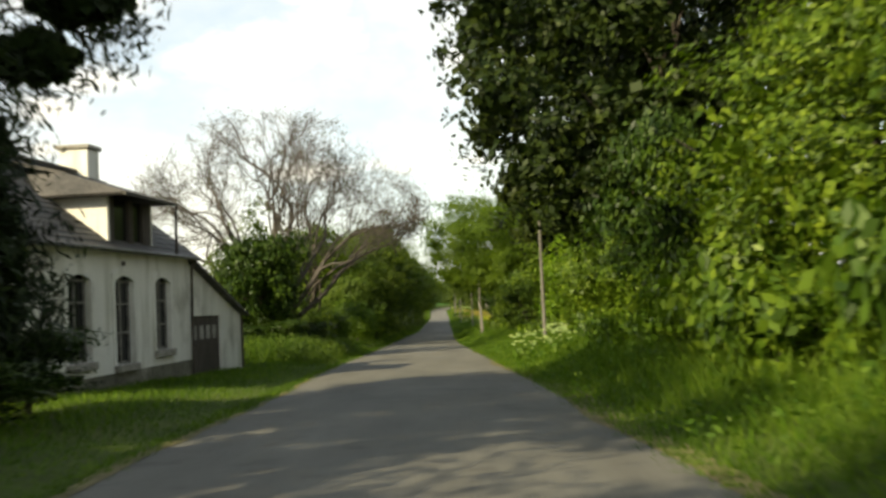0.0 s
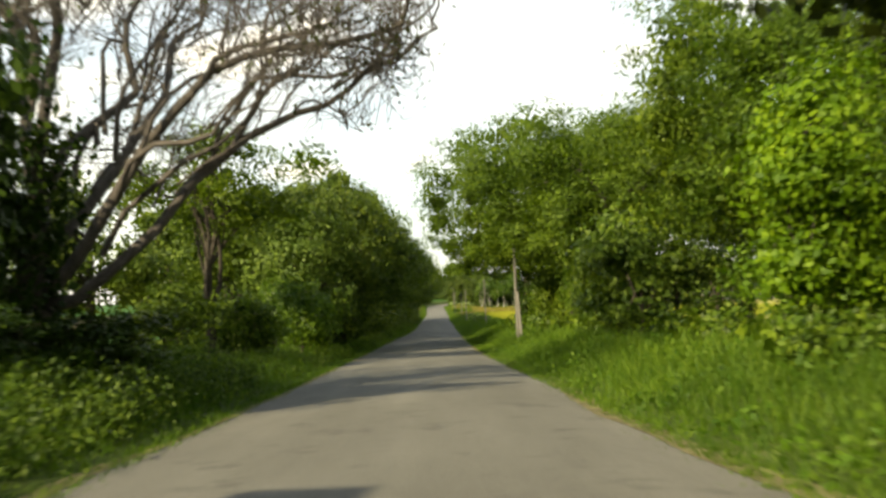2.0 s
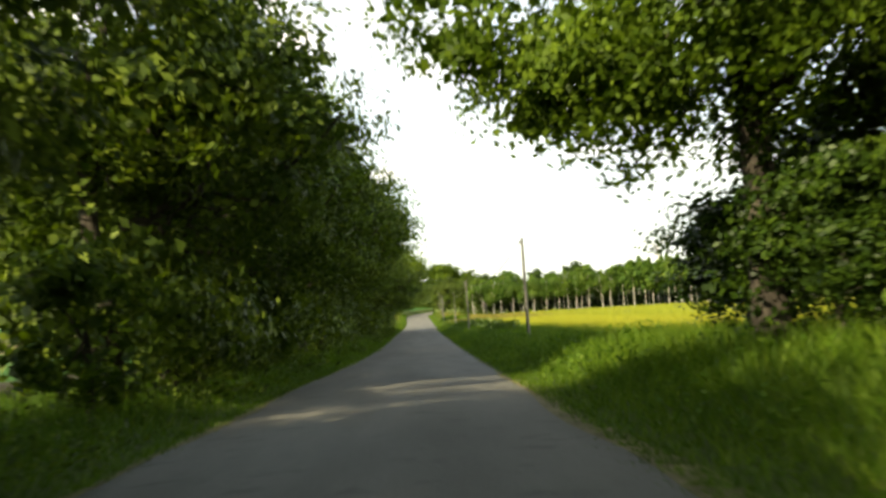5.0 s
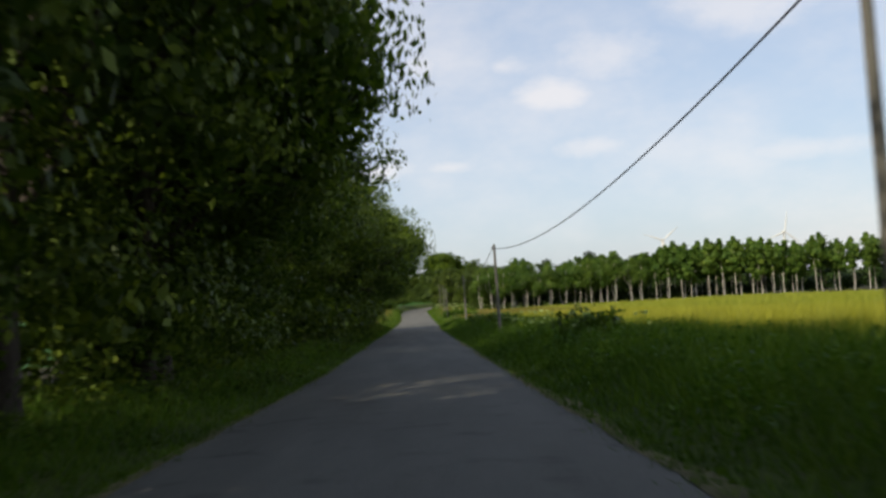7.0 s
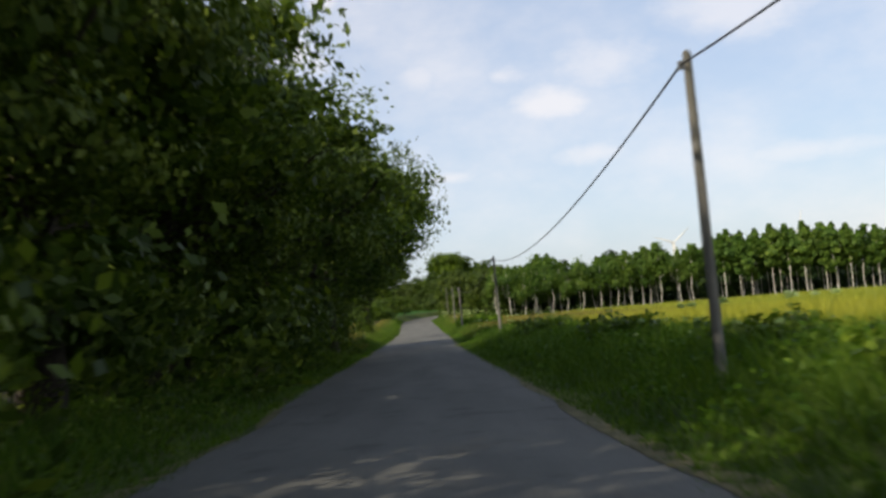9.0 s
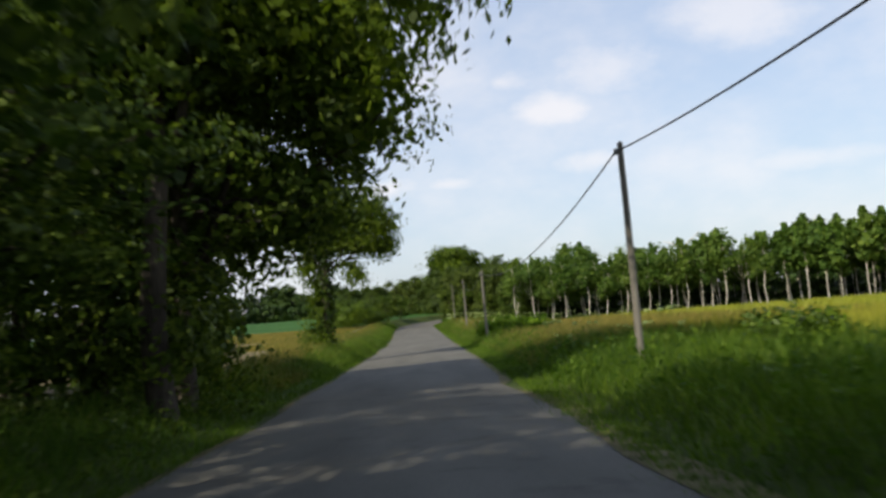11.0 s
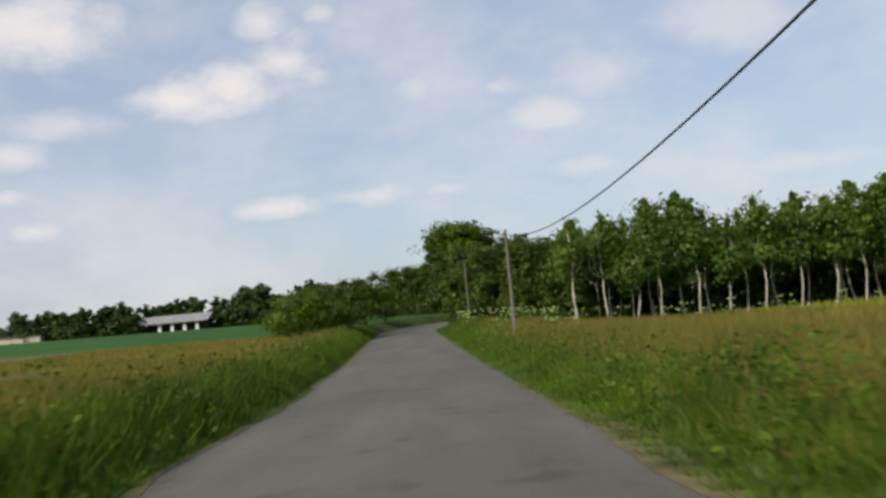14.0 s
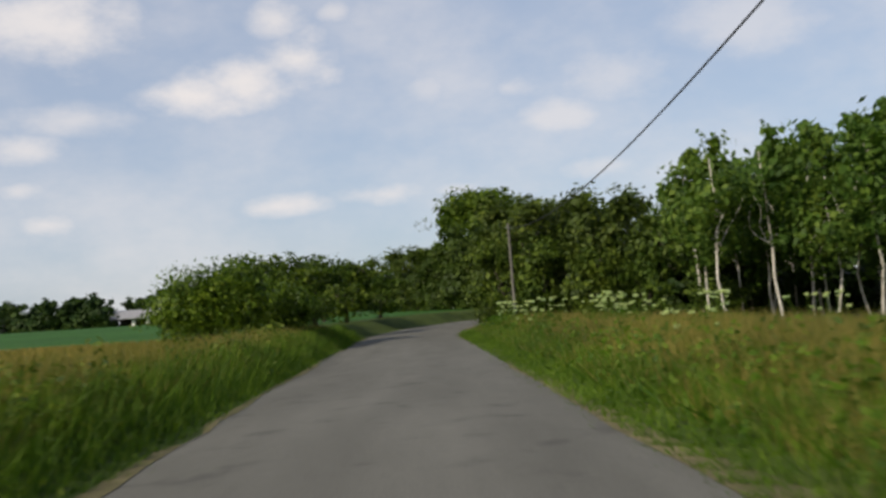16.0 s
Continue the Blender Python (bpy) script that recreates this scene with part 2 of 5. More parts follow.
def ramp01(v, a, b):
    t = np.clip((np.asarray(v, float) - a) / (b - a), 0, 1)
    return t * t * (3 - 2 * t)


def ground_height(x, y):
    x, y = np.asarray(x, float), np.asarray(y, float)
    l, r = edges(y)
    z = road_height(y)
    dr, dl = np.maximum(x - r, 0), np.maximum(l - x, 0)
    early = 1 - ramp01(y, 112, 135)
    right = early * (0.42 * ramp01(dr, 0.6, 3.2) + 0.25 * ramp01(dr, 3.2, 9)) + (1 - early) * (0.26 * ramp01(dr, 0.4, 2.2) - 0.014 * np.clip(dr - 4, 0, 160) - (z - 0.2) * ramp01(dr, 3, 15) * ramp01(y, 268, 322) * (1 - ramp01(y, 400, 520)))
    open_left = ramp01(y, 225, 250)
    left = (1 - open_left) * 0.28 * ramp01(dl, 0.6, 3.5) + open_left * (0.72 * ramp01(dl, 0.15, 1.8) + 0.014 * np.clip(dl - 8, 0, 150))
    yard = 1 - ramp01(y, 40, 50)
    left = left * (1 - yard) + yard * 0.12 * ramp01(dl, 0.3, 3)
    rough = 0.05 * np.sin(x * 0.9 + y * 0.37) * np.sin(y * 0.53 - x * 0.21) * ramp01(np.maximum(dr, dl), 1.0, 4)
    under = -0.06 * ((x > l) & (x < r))
    return z + right + left + rough + under


def mesh_from(name, verts, faces, mats, index=None, smooth=True):
    me = bpy.data.meshes.new(name)
    verts = np.asarray(verts, np.float32)
    faces = np.asarray(faces, np.int32)
    n, k = faces.shape
    me.vertices.add(len(verts)); me.vertices.foreach_set("co", verts.ravel())
    me.loops.add(n * k); me.loops.foreach_set("vertex_index", faces.ravel())
    me.polygons.add(n)
    me.polygons.foreach_set("loop_start", np.arange(0, n * k, k, dtype=np.int32))
    me.polygons.foreach_set("loop_total", np.full(n, k, np.int32))
    for m in (mats if isinstance(mats, (list, tuple)) else [mats]):
        me.materials.append(m)
    if index is not None:
        me.polygons.foreach_set("material_index", np.asarray(index, np.int32))
    me.polygons.foreach_set("use_smooth", np.full(n, smooth, bool))
    me.update(calc_edges=True)
    me.validate()
    return me


def grid(xs, ys):
    nx, ny = len(xs), len(ys)
    i = np.arange(nx * ny).reshape(ny, nx)
    return np.stack([i[:-1, :-1], i[:-1, 1:], i[1:, 1:], i[1:, :-1]], -1).reshape(-1, 4)


def build_ground():
    # columns follow the road's edges, so that the sheet opens neatly under it
    off = np.array([0, 0.5, 1, 1.7, 2.5, 3.3, 4.5, 6, 8, 11, 15, 20, 27, 36, 48, 65, 90, 125, 170, 230, 320, 480, 750, 1200, 2000])
    ys = np.concatenate([np.arange(-80, 420, 2.0), np.arange(420, 700, 14), [700, 760, 840, 950, 1100, 1400, 1800, 2500]])
    l, r = edges(ys)
    cols = [l[:, None] - off[::-1][None, :], ((l + r) / 2)[:, None], r[:, None] + off[None, :]]
    X = np.concatenate(cols, 1)
    Y = np.repeat(ys[:, None], X.shape[1], 1)
    Z = ground_height(X, Y)
    faces = grid(X[0], ys)
    c = np.stack([X, Y, Z], -1).reshape(-1, 3)
    mid = c[faces].mean(1)
    ml, mr = edges(mid[:, 1])
    dr, dl = mid[:, 0] - mr, ml - mid[:, 0]
    idx = np.zeros(len(faces), int)
    y = mid[:, 1]
    idx[(dr > 5.8) & (y > 126) & (y < 250)] = 1
    idx[(dr > 1.6) & (y >= 236) & (y < 334) & (dr < 20)] = 2
    idx[(dr > 19) & (y >= 236) & (y < 334)] = 1
    idx[(dr > 4) & (y >= 334) & (y < 520)] = 5
    idx[(dl > 1.6) & (y > 232) & (y < 306)] = 3
    idx[(dl > 1.6) & (dl < 9) & (y > 266) & (y < 306)] = 2
    idx[(dl > 2.4) & (y >= 306) & (y < 352)] = 2
    idx[(dl > 5.8) & (y >= 352) & (y < 600)] = 4
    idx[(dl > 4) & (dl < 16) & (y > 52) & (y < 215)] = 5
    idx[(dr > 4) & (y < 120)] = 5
    idx[(dr > 16) & (y < 126)] = 1
    idx[(dl > 16) & (y > 52) & (y < 236)] = 4
    me = mesh_from("ground", c, faces, [TURF, BARLEY_BED, MEADOW_SOIL, STUBBLE, CROP_GREEN, LITTER], idx)
    tagged(new("ground", me), "grassy verges, tilled fields and a green crop rolling to the horizon", "ground", kind="structure")


def build_road():
    ys = np.concatenate([np.arange(-80, 420, 1.5)])
    l, r = edges(ys)
    rng = np.random.RandomState(3)
    wob = lambda: np.convolve(rng.normal(0, 0.22, len(ys) + 8), np.ones(5) / 5, "same")[4:-4]
    wl, wr = wob(), wob()
    fr = np.linspace(0, 1, 9)
    X = (l + wl)[:, None] * (1 - fr) + (r + wr)[:, None] * fr
    Y = np.repeat(ys[:, None], 9, 1)
    crown = 0.05 * (1 - (2 * fr - 1) ** 2)
    Z = road_height(Y) + 0.012 + crown[None, :]
    me = mesh_from("road", np.stack([X, Y, Z], -1).reshape(-1, 3), grid(X[0], ys), ASPHALT)
    tagged(new("road", me), "narrow worn grey asphalt country lane without markings", "road", kind="structure")
    # gritty margins
    for side, e, w in (("left", l + wl, -1), ("right", r + wr, 1)):
        out = np.convolve(rng.uniform(0.0, 0.3 if w < 0 else 0.62, len(ys) + 8), np.ones(3) / 3, "same")[4:-4]
        a, b = e - w * 0.05, e + w * out
        X = np.stack([a, b], 1)
        Y = np.repeat(ys[:, None], 2, 1)
        Z = np.stack([road_height(ys) + 0.022, ground_height(b, ys) + 0.012], 1)
        me = mesh_from("road_margin", np.stack([X, Y, Z], -1).reshape(-1, 3), grid(X[0], ys), VERGE_GRIT)
        tagged(new("road_margin", me), "crumbled sandy grit along the edge of the asphalt", "road edge", kind="structure")


build_ground()
build_road()

# ---- builders for plants ----


def leaves(points, size, rng, droop=0.25, slim=0.5, out=None):
    """Pointed four-cornered leaves at the points, turned at random. Returns vertices and faces."""
    n = len(points)
    a = rng.normal(size=(n, 3)); a[:, 2] -= droop
    if out is not None:
        a -= 0.8 * (a * out).sum(1)[:, None] * out
    a /= np.linalg.norm(a, axis=1)[:, None]
    b = rng.normal(size=(n, 3))
    if out is not None:
        b = np.cross(out + 0.42 * b, a)
    b -= (b * a).sum(1)[:, None] * a
    b /= np.linalg.norm(b, axis=1)[:, None] + 1e-9
    s = size * rng.uniform(0.65, 1.35, (n, 1))
    p = np.stack([points - a * s * 0.5, points + b * s * slim * 0.5, points + a * s * 0.5, points - b * s * slim * 0.5], 1)
    return p.reshape(-1, 3), np.arange(4 * n).reshape(n, 4)


def crown_points(lobes, n, rng, clump=0.45, per=26, inside=0.35):
    """Points of a crown: clumps over the lobes' skins, fewer within. Lobes: centre and radii."""
    lob = np.array(lobes, float)
    area = (lob[:, 3] * lob[:, 4] + lob[:, 3] * lob[:, 5] + lob[:, 4] * lob[:, 5])
    k = max(4, n // per)
    pick = rng.choice(len(lob), k, p=area / area.sum())
    d = rng.normal(size=(k, 3)); d /= np.linalg.norm(d, axis=1)[:, None]
    rad = np.where(rng.rand(k) < inside, rng.uniform(0.3, 0.85, k), rng.uniform(0.80, 1.03, k))
    cen = lob[pick, :3] + d * rad[:, None] * lob[pick, 3:]
    which = rng.randint(0, k, n)
    spread = clump * rng.uniform(0.5, 1.3, k)
    pts = cen[which] + np.clip(rng.normal(size=(n, 3)), -1.45, 1.45) * spread[which][:, None] * np.array([1, 1, 0.65])
    return pts, d[which]


def tube(path, radii, sides=7, start=0):
    """Vertices and faces of a tapered tube along a path."""
    path = np.asarray(path, float)
    n = len(path)
    tan = np.gradient(path, axis=0)
    tan /= np.linalg.norm(tan, axis=1)[:, None] + 1e-9
    u = np.zeros_like(path)
    w = np.array([0.0, 0, 1]) if abs(tan[0, 2]) < 0.9 else np.array([1.0, 0, 0])
    for i in range(n):
        w = w - (w @ tan[i]) * tan[i]
        w = w / (np.linalg.norm(w) + 1e-9)
        u[i] = w
    v = np.cross(tan, u)
    ang = np.linspace(0, 2 * np.pi, sides, endpoint=False)
    ring = path[:, None, :] + np.asarray(radii)[:, None, None] * (np.cos(ang)[None, :, None] * u[:, None, :] + np.sin(ang)[None, :, None] * v[:, None, :])
    f = []
    i = np.arange(n * sides).reshape(n, sides)
    j = np.roll(i, -1, 1)
    f = np.stack([i[:-1], j[:-1], j[1:], i[1:]], -1).reshape(-1, 4) + start
    return ring.reshape(-1, 3), f


def wiggle(a, b, n, amount, rng, sag=0.0):
    t = np.linspace(0, 1, n)[:, None]
    p = np.asarray(a, float) * (1 - t) + np.asarray(b, float) * t
    bow = rng.normal(size=(2, 3)) * amount * 1.6
    p += bow[0] * np.sin(np.pi * t) + 0.5 * bow[1] * np.sin(2 * np.pi * t) + rng.normal(size=(n, 3)) * amount * 0.25 * np.sin(np.pi * t)
    p[:, 2] += sag * np.sin(np.pi * t[:, 0])
    return p


def join(pieces):
    vs, fs, k = [], [], 0
    for v, f in pieces:
        vs.append(v); fs.append(f + k); k += len(v)
    return np.concatenate(vs), np.concatenate(fs)


def part_mesh(name, pieces, mat, parent, label="", smooth=True):
    v, f = join(pieces)
    ob = new(name, mesh_from(name, v, f, mat, smooth=smooth))
    ob.parent = parent
    if label:
        tagged(ob, label)
    return ob


def tree(name, label, lobes, n, leaf, mat, seed, trunk_top, trunk_r=0.2, bark=None, limbs=5, lean=(0, 0), clump=0.45, per=26, category="tree", slim=0.55, ivy=0, inside=0.2, group="", core=None, crook=0.07):
    rng = np.random.RandomState(seed)
    top = new(name)
    tagged(top, label, category, group)
    bark = bark or BARK
    tip = np.array([lean[0], lean[1], trunk_top])
    body = wiggle((0, 0, -0.3), tip, 8, crook, rng)
    part_mesh("trunk", [tube(body, np.linspace(trunk_r * 1.15, trunk_r * 0.55, 8), 9)], bark, top)
    for k in range(limbs):
        lb = lobes[k % len(lobes)]
        d = rng.normal(size=3); d /= np.linalg.norm(d)
        goal = np.array(lb[:3]) + d * np.array(lb[3:]) * 0.42
        a = body[rng.randint(3, 8)]
        p = wiggle(a, goal, 7, 0.16, rng, 0.15)
        pcs = [tube(p, np.linspace(trunk_r * 0.5, 0.02, 7), 6)]
        for _ in range(3 if trunk_r > 0.11 else 1):
            g2 = goal + rng.normal(size=3) * np.array(lb[3:]) * 0.26
            pcs.append(tube(wiggle(p[rng.randint(2, 6)], g2, 5, 0.1, rng), np.linspace(trunk_r * 0.22, 0.012, 5), 5))
        part_mesh("limb", pcs, bark, top)
    pts, out = crown_points(lobes, n, rng, clump, per, inside)
    pts[:, 2] = np.maximum(pts[:, 2], 0.05)
    lob = np.array(lobes, float)
    k = rng.choice(len(lob), core if core is not None else n // 7)
    d = rng.normal(size=(len(k), 3)); d /= np.linalg.norm(d, axis=1)[:, None]
    deep = lob[k, :3] + d * lob[k, 3:] * rng.uniform(0.15, 0.6, (len(k), 1))
    deep[:, 2] = np.maximum(deep[:, 2], 0.2)
    part_mesh("crown", [leaves(pts, leaf, rng, slim=slim, out=out), leaves(deep, leaf * 1.4, rng, slim=0.95)], mat, top, smooth=False)
    if ivy:
        h = rng.uniform(0, trunk_top * 0.95, ivy)
        ang = rng.uniform(0, 2 * np.pi, ivy)
        rr = trunk_r * 0.9 + np.abs(rng.normal(0, 0.22, ivy))
        ax = np.stack([np.interp(h, body[:, 2], body[:, 0]), np.interp(h, body[:, 2], body[:, 1])], 1)
        p = np.stack([ax[:, 0] + np.cos(ang) * rr, ax[:, 1] + np.sin(ang) * rr, h], 1)
        part_mesh("ivy", [leaves(p, 0.17, rng, slim=0.8)], LEAF_IVY, top, "ivy covering the trunk", smooth=False)
    return top


def wear(ob, mat, label):
    """Give one tree of a shared shape its own leaf colour, painting it sunlit."""
    for o in ob.children:
        if o.name.split(".")[0] == "crown":
            o.material_slots[0].link = "OBJECT"
            o.material_slots[0].material = mat
    return tagged(ob, label)


def put(ob, x, y, turn=0.0, size=1.0, tall=None, sink=0.0):
    ob.matrix_basis = stand(x, y, turn, size, tall, sink)
    return ob


def stand(x, y, turn=0.0, size=1.0, tall=None, sink=0.0):
    z = float(ground_height(x, y)) - sink
    return Matrix.Translation((x, y, z)) @ pose(0, 0, 0, 0, 0, turn) @ Matrix.Diagonal((size, size, tall or size, 1))

# ---- solid builders ----


def part(name, bm, mat, parent, label="", smooth=False):
    me = bpy.data.meshes.new(name)
    bm.to_mesh(me); bm.free()
    me.materials.append(mat)
    if smooth:
        me.polygons.foreach_set("use_smooth", np.full(len(me.polygons), True))
    ob = new(name, me)
    ob.parent = parent
    if label:
        tagged(ob, label)
    return ob


def box(x0, x1, y0, y1, z0, z1, edge=0.0, bm=None):
    bm = bm or bmesh.new()
    r = bmesh.ops.create_cube(bm, size=1)
    bmesh.ops.transform(bm, matrix=Matrix.Translation(((x0 + x1) / 2, (y0 + y1) / 2, (z0 + z1) / 2)) @ Matrix.Diagonal((x1 - x0, y1 - y0, z1 - z0, 1)), verts=r["verts"])
    if edge:
        es = list({e for v in r["verts"] for e in v.link_edges})
        bmesh.ops.bevel(bm, geom=es, offset=edge, segments=1, affect="EDGES")
    return bm


def slab(corners, thick, bm=None):
    """A flat slab: a polygon and its thickness below it."""
    bm = bm or bmesh.new()
    c = [Vector(p) for p in corners]
    n = (c[1] - c[0]).cross(c[2] - c[0]).normalized()
    if n.z < 0:
        n = -n
    top = [bm.verts.new(p) for p in c]
    low = [bm.verts.new(p - n * thick) for p in c]
    bm.faces.new(top); bm.faces.new(low[::-1])
    for i in range(len(c)):
        j = (i + 1) % len(c)
        bm.faces.new((top[i], low[i], low[j], top[j]))
    bmesh.ops.recalc_face_normals(bm, faces=bm.faces[:])
    return bm


def lime_render():
    """Old lime render: off-white with grey run-off stains, a fine grain and green grime."""
    m, nt, b = material("aged_lime_render", 0.95)
    col, _ = noise_ramp(nt, [(0.30, (0.46, 0.44, 0.38)), (0.44, (0.72, 0.70, 0.64)), (0.75, (0.80, 0.785, 0.73))], 0.55, 6)
    runs, _ = noise_ramp(nt, [(0.36, (0.66, 0.66, 0.60)), (0.50, (1, 1, 1))], 1.5, 5, stretch=(1, 1, 0.16))
    grain, h = noise_ramp(nt, [(0.3, (0.90, 0.90, 0.89)), (0.7, (1.04, 1.04, 1.04))], 16, 4)
    nt.links.new(blend(nt, blend(nt, col, runs, 0.75, "MULTIPLY"), grain, 1.0, "MULTIPLY"), b.inputs["Base Color"])
    bump(nt, b, h, 0.3, 0.008)
    return m


RENDER_WALL = lime_render()
PLINTH = surface("mossy_plinth", [(0.3, (0.085, 0.082, 0.06)), (0.6, (0.19, 0.18, 0.14)), (0.8, (0.40, 0.38, 0.33))], 0.8, 8, 0.95, 0.5, 0.02)
SLATE = surface("old_roof_slate", [(0.3, (0.06, 0.058, 0.056)), (0.7, (0.14, 0.13, 0.12))], 1.2, 14, 0.7, 0.5, 0.02)
STONE = surface("grey_granite", [(0.3, (0.24, 0.22, 0.19)), (0.7, (0.38, 0.36, 0.31))], 2.0, 18, 0.9, 0.6, 0.02)
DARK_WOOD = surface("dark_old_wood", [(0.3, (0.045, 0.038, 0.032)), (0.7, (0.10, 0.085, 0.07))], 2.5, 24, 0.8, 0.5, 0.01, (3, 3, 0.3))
PALE_WOOD = surface("flaking_window_paint", [(0.3, (0.20, 0.19, 0.17)), (0.7, (0.42, 0.40, 0.36))], 3.0, 24, 0.8, 0.4, 0.01)
WINDOW_WOOD = surface("weathered_window_wood", [(0.3, (0.10, 0.095, 0.085)), (0.7, (0.24, 0.23, 0.20))], 3.0, 24, 0.8, 0.4, 0.01)
ROOF_SHEET = surface("pale_sheet_roof", [(0.3, (0.30, 0.29, 0.30)), (0.7, (0.42, 0.41, 0.42))], 0.5, 5, 0.6, 0.3, 0.02)
WHITE_WALL = surface("white_wall_paint", [(0.3, (0.66, 0.65, 0.62)), (0.7, (0.80, 0.79, 0.77))], 0.6, 7, 0.85, 0.2, 0.01)
TAN_WALL = surface("tan_wall", [(0.3, (0.42, 0.38, 0.32)), (0.7, (0.55, 0.50, 0.43))], 0.6, 7, 0.85, 0.2, 0.01)
ZINC = surface("dull_zinc", [(0.3, (0.13, 0.13, 0.13)), (0.7, (0.22, 0.22, 0.21))], 3, 30, 0.5, 0.2, 0.005, metal=0.6)
CABLE = surface("black_cable_sheath", [(0.3, (0.02, 0.02, 0.021)), (0.7, (0.035, 0.035, 0.037))], 4, 30, 0.6, 0.1, 0.002)
GLASS_M, gnt, gb = material("old_window_glass", 0.08)
gb.inputs["Base Color"].default_value = (0.012, 0.013, 0.013, 1)
gb.inputs["Specular IOR Level"].default_value = 0.15

# ---- the house ----


def arch(bm, x, y0, y1, z0, z1, rise, depth):
    """An arched block in the wall's plane."""
    n = 7
    pts = [(y0, z0), (y1, z0)] + [(y1 + (y0 - y1) * k / (n - 1), z1 + rise * math.sin(math.pi * k / (n - 1))) for k in range(n)]
    f = [bm.verts.new((x, p[0], p[1])) for p in pts]
    b = [bm.verts.new((x - depth, p[0], p[1])) for p in pts]
    bm.faces.new(f); bm.faces.new(b[::-1])
    for i in range(len(f)):
        j = (i + 1) % len(f)
        bm.faces.new((f[i], b[i], b[j], f[j]))
    bmesh.ops.recalc_face_normals(bm, faces=bm.faces[:])
    return bm


def wall_with_openings(x, y0, y1, z0, z1, thick, holes):
    """A wall in the y-z plane with straight-sided holes right through it, as one closed skin."""
    bm = bmesh.new()
    ys = sorted({y0, y1, *[h[0] for h in holes], *[h[1] for h in holes]})
    zs = sorted({z0, z1, *[h[2] for h in holes], *[h[3] for h in holes]})

    def solid(i, j):
        if not (0 <= i < len(ys) - 1 and 0 <= j < len(zs) - 1):
            return False
        a, c = (ys[i] + ys[i + 1]) / 2, (zs[j] + zs[j + 1]) / 2
        return not any(h[0] < a < h[1] and h[2] < c < h[3] for h in holes)

    def quad(*pts):
        bm.faces.new([bm.verts.new(p) for p in pts])

    for i in range(len(ys) - 1):
        for j in range(len(zs) - 1):
            if not solid(i, j):
                continue
            a, b, c, d, f, g = ys[i], ys[i + 1], zs[j], zs[j + 1], x, x - thick
            quad((f, a, c), (f, b, c), (f, b, d), (f, a, d))
            quad((g, a, c), (g, a, d), (g, b, d), (g, b, c))
            if not solid(i - 1, j):
                quad((f, a, c), (f, a, d), (g, a, d), (g, a, c))
            if not solid(i + 1, j):
                quad((f, b, c), (g, b, c), (g, b, d), (f, b, d))
            if not solid(i, j - 1):
                quad((f, a, c), (g, a, c), (g, b, c), (f, b, c))
            if not solid(i, j + 1):
                quad((f, a, d), (f, b, d), (g, b, d), (g, a, d))
    bmesh.ops.remove_doubles(bm, verts=bm.verts[:], dist=1e-4)
    return bm


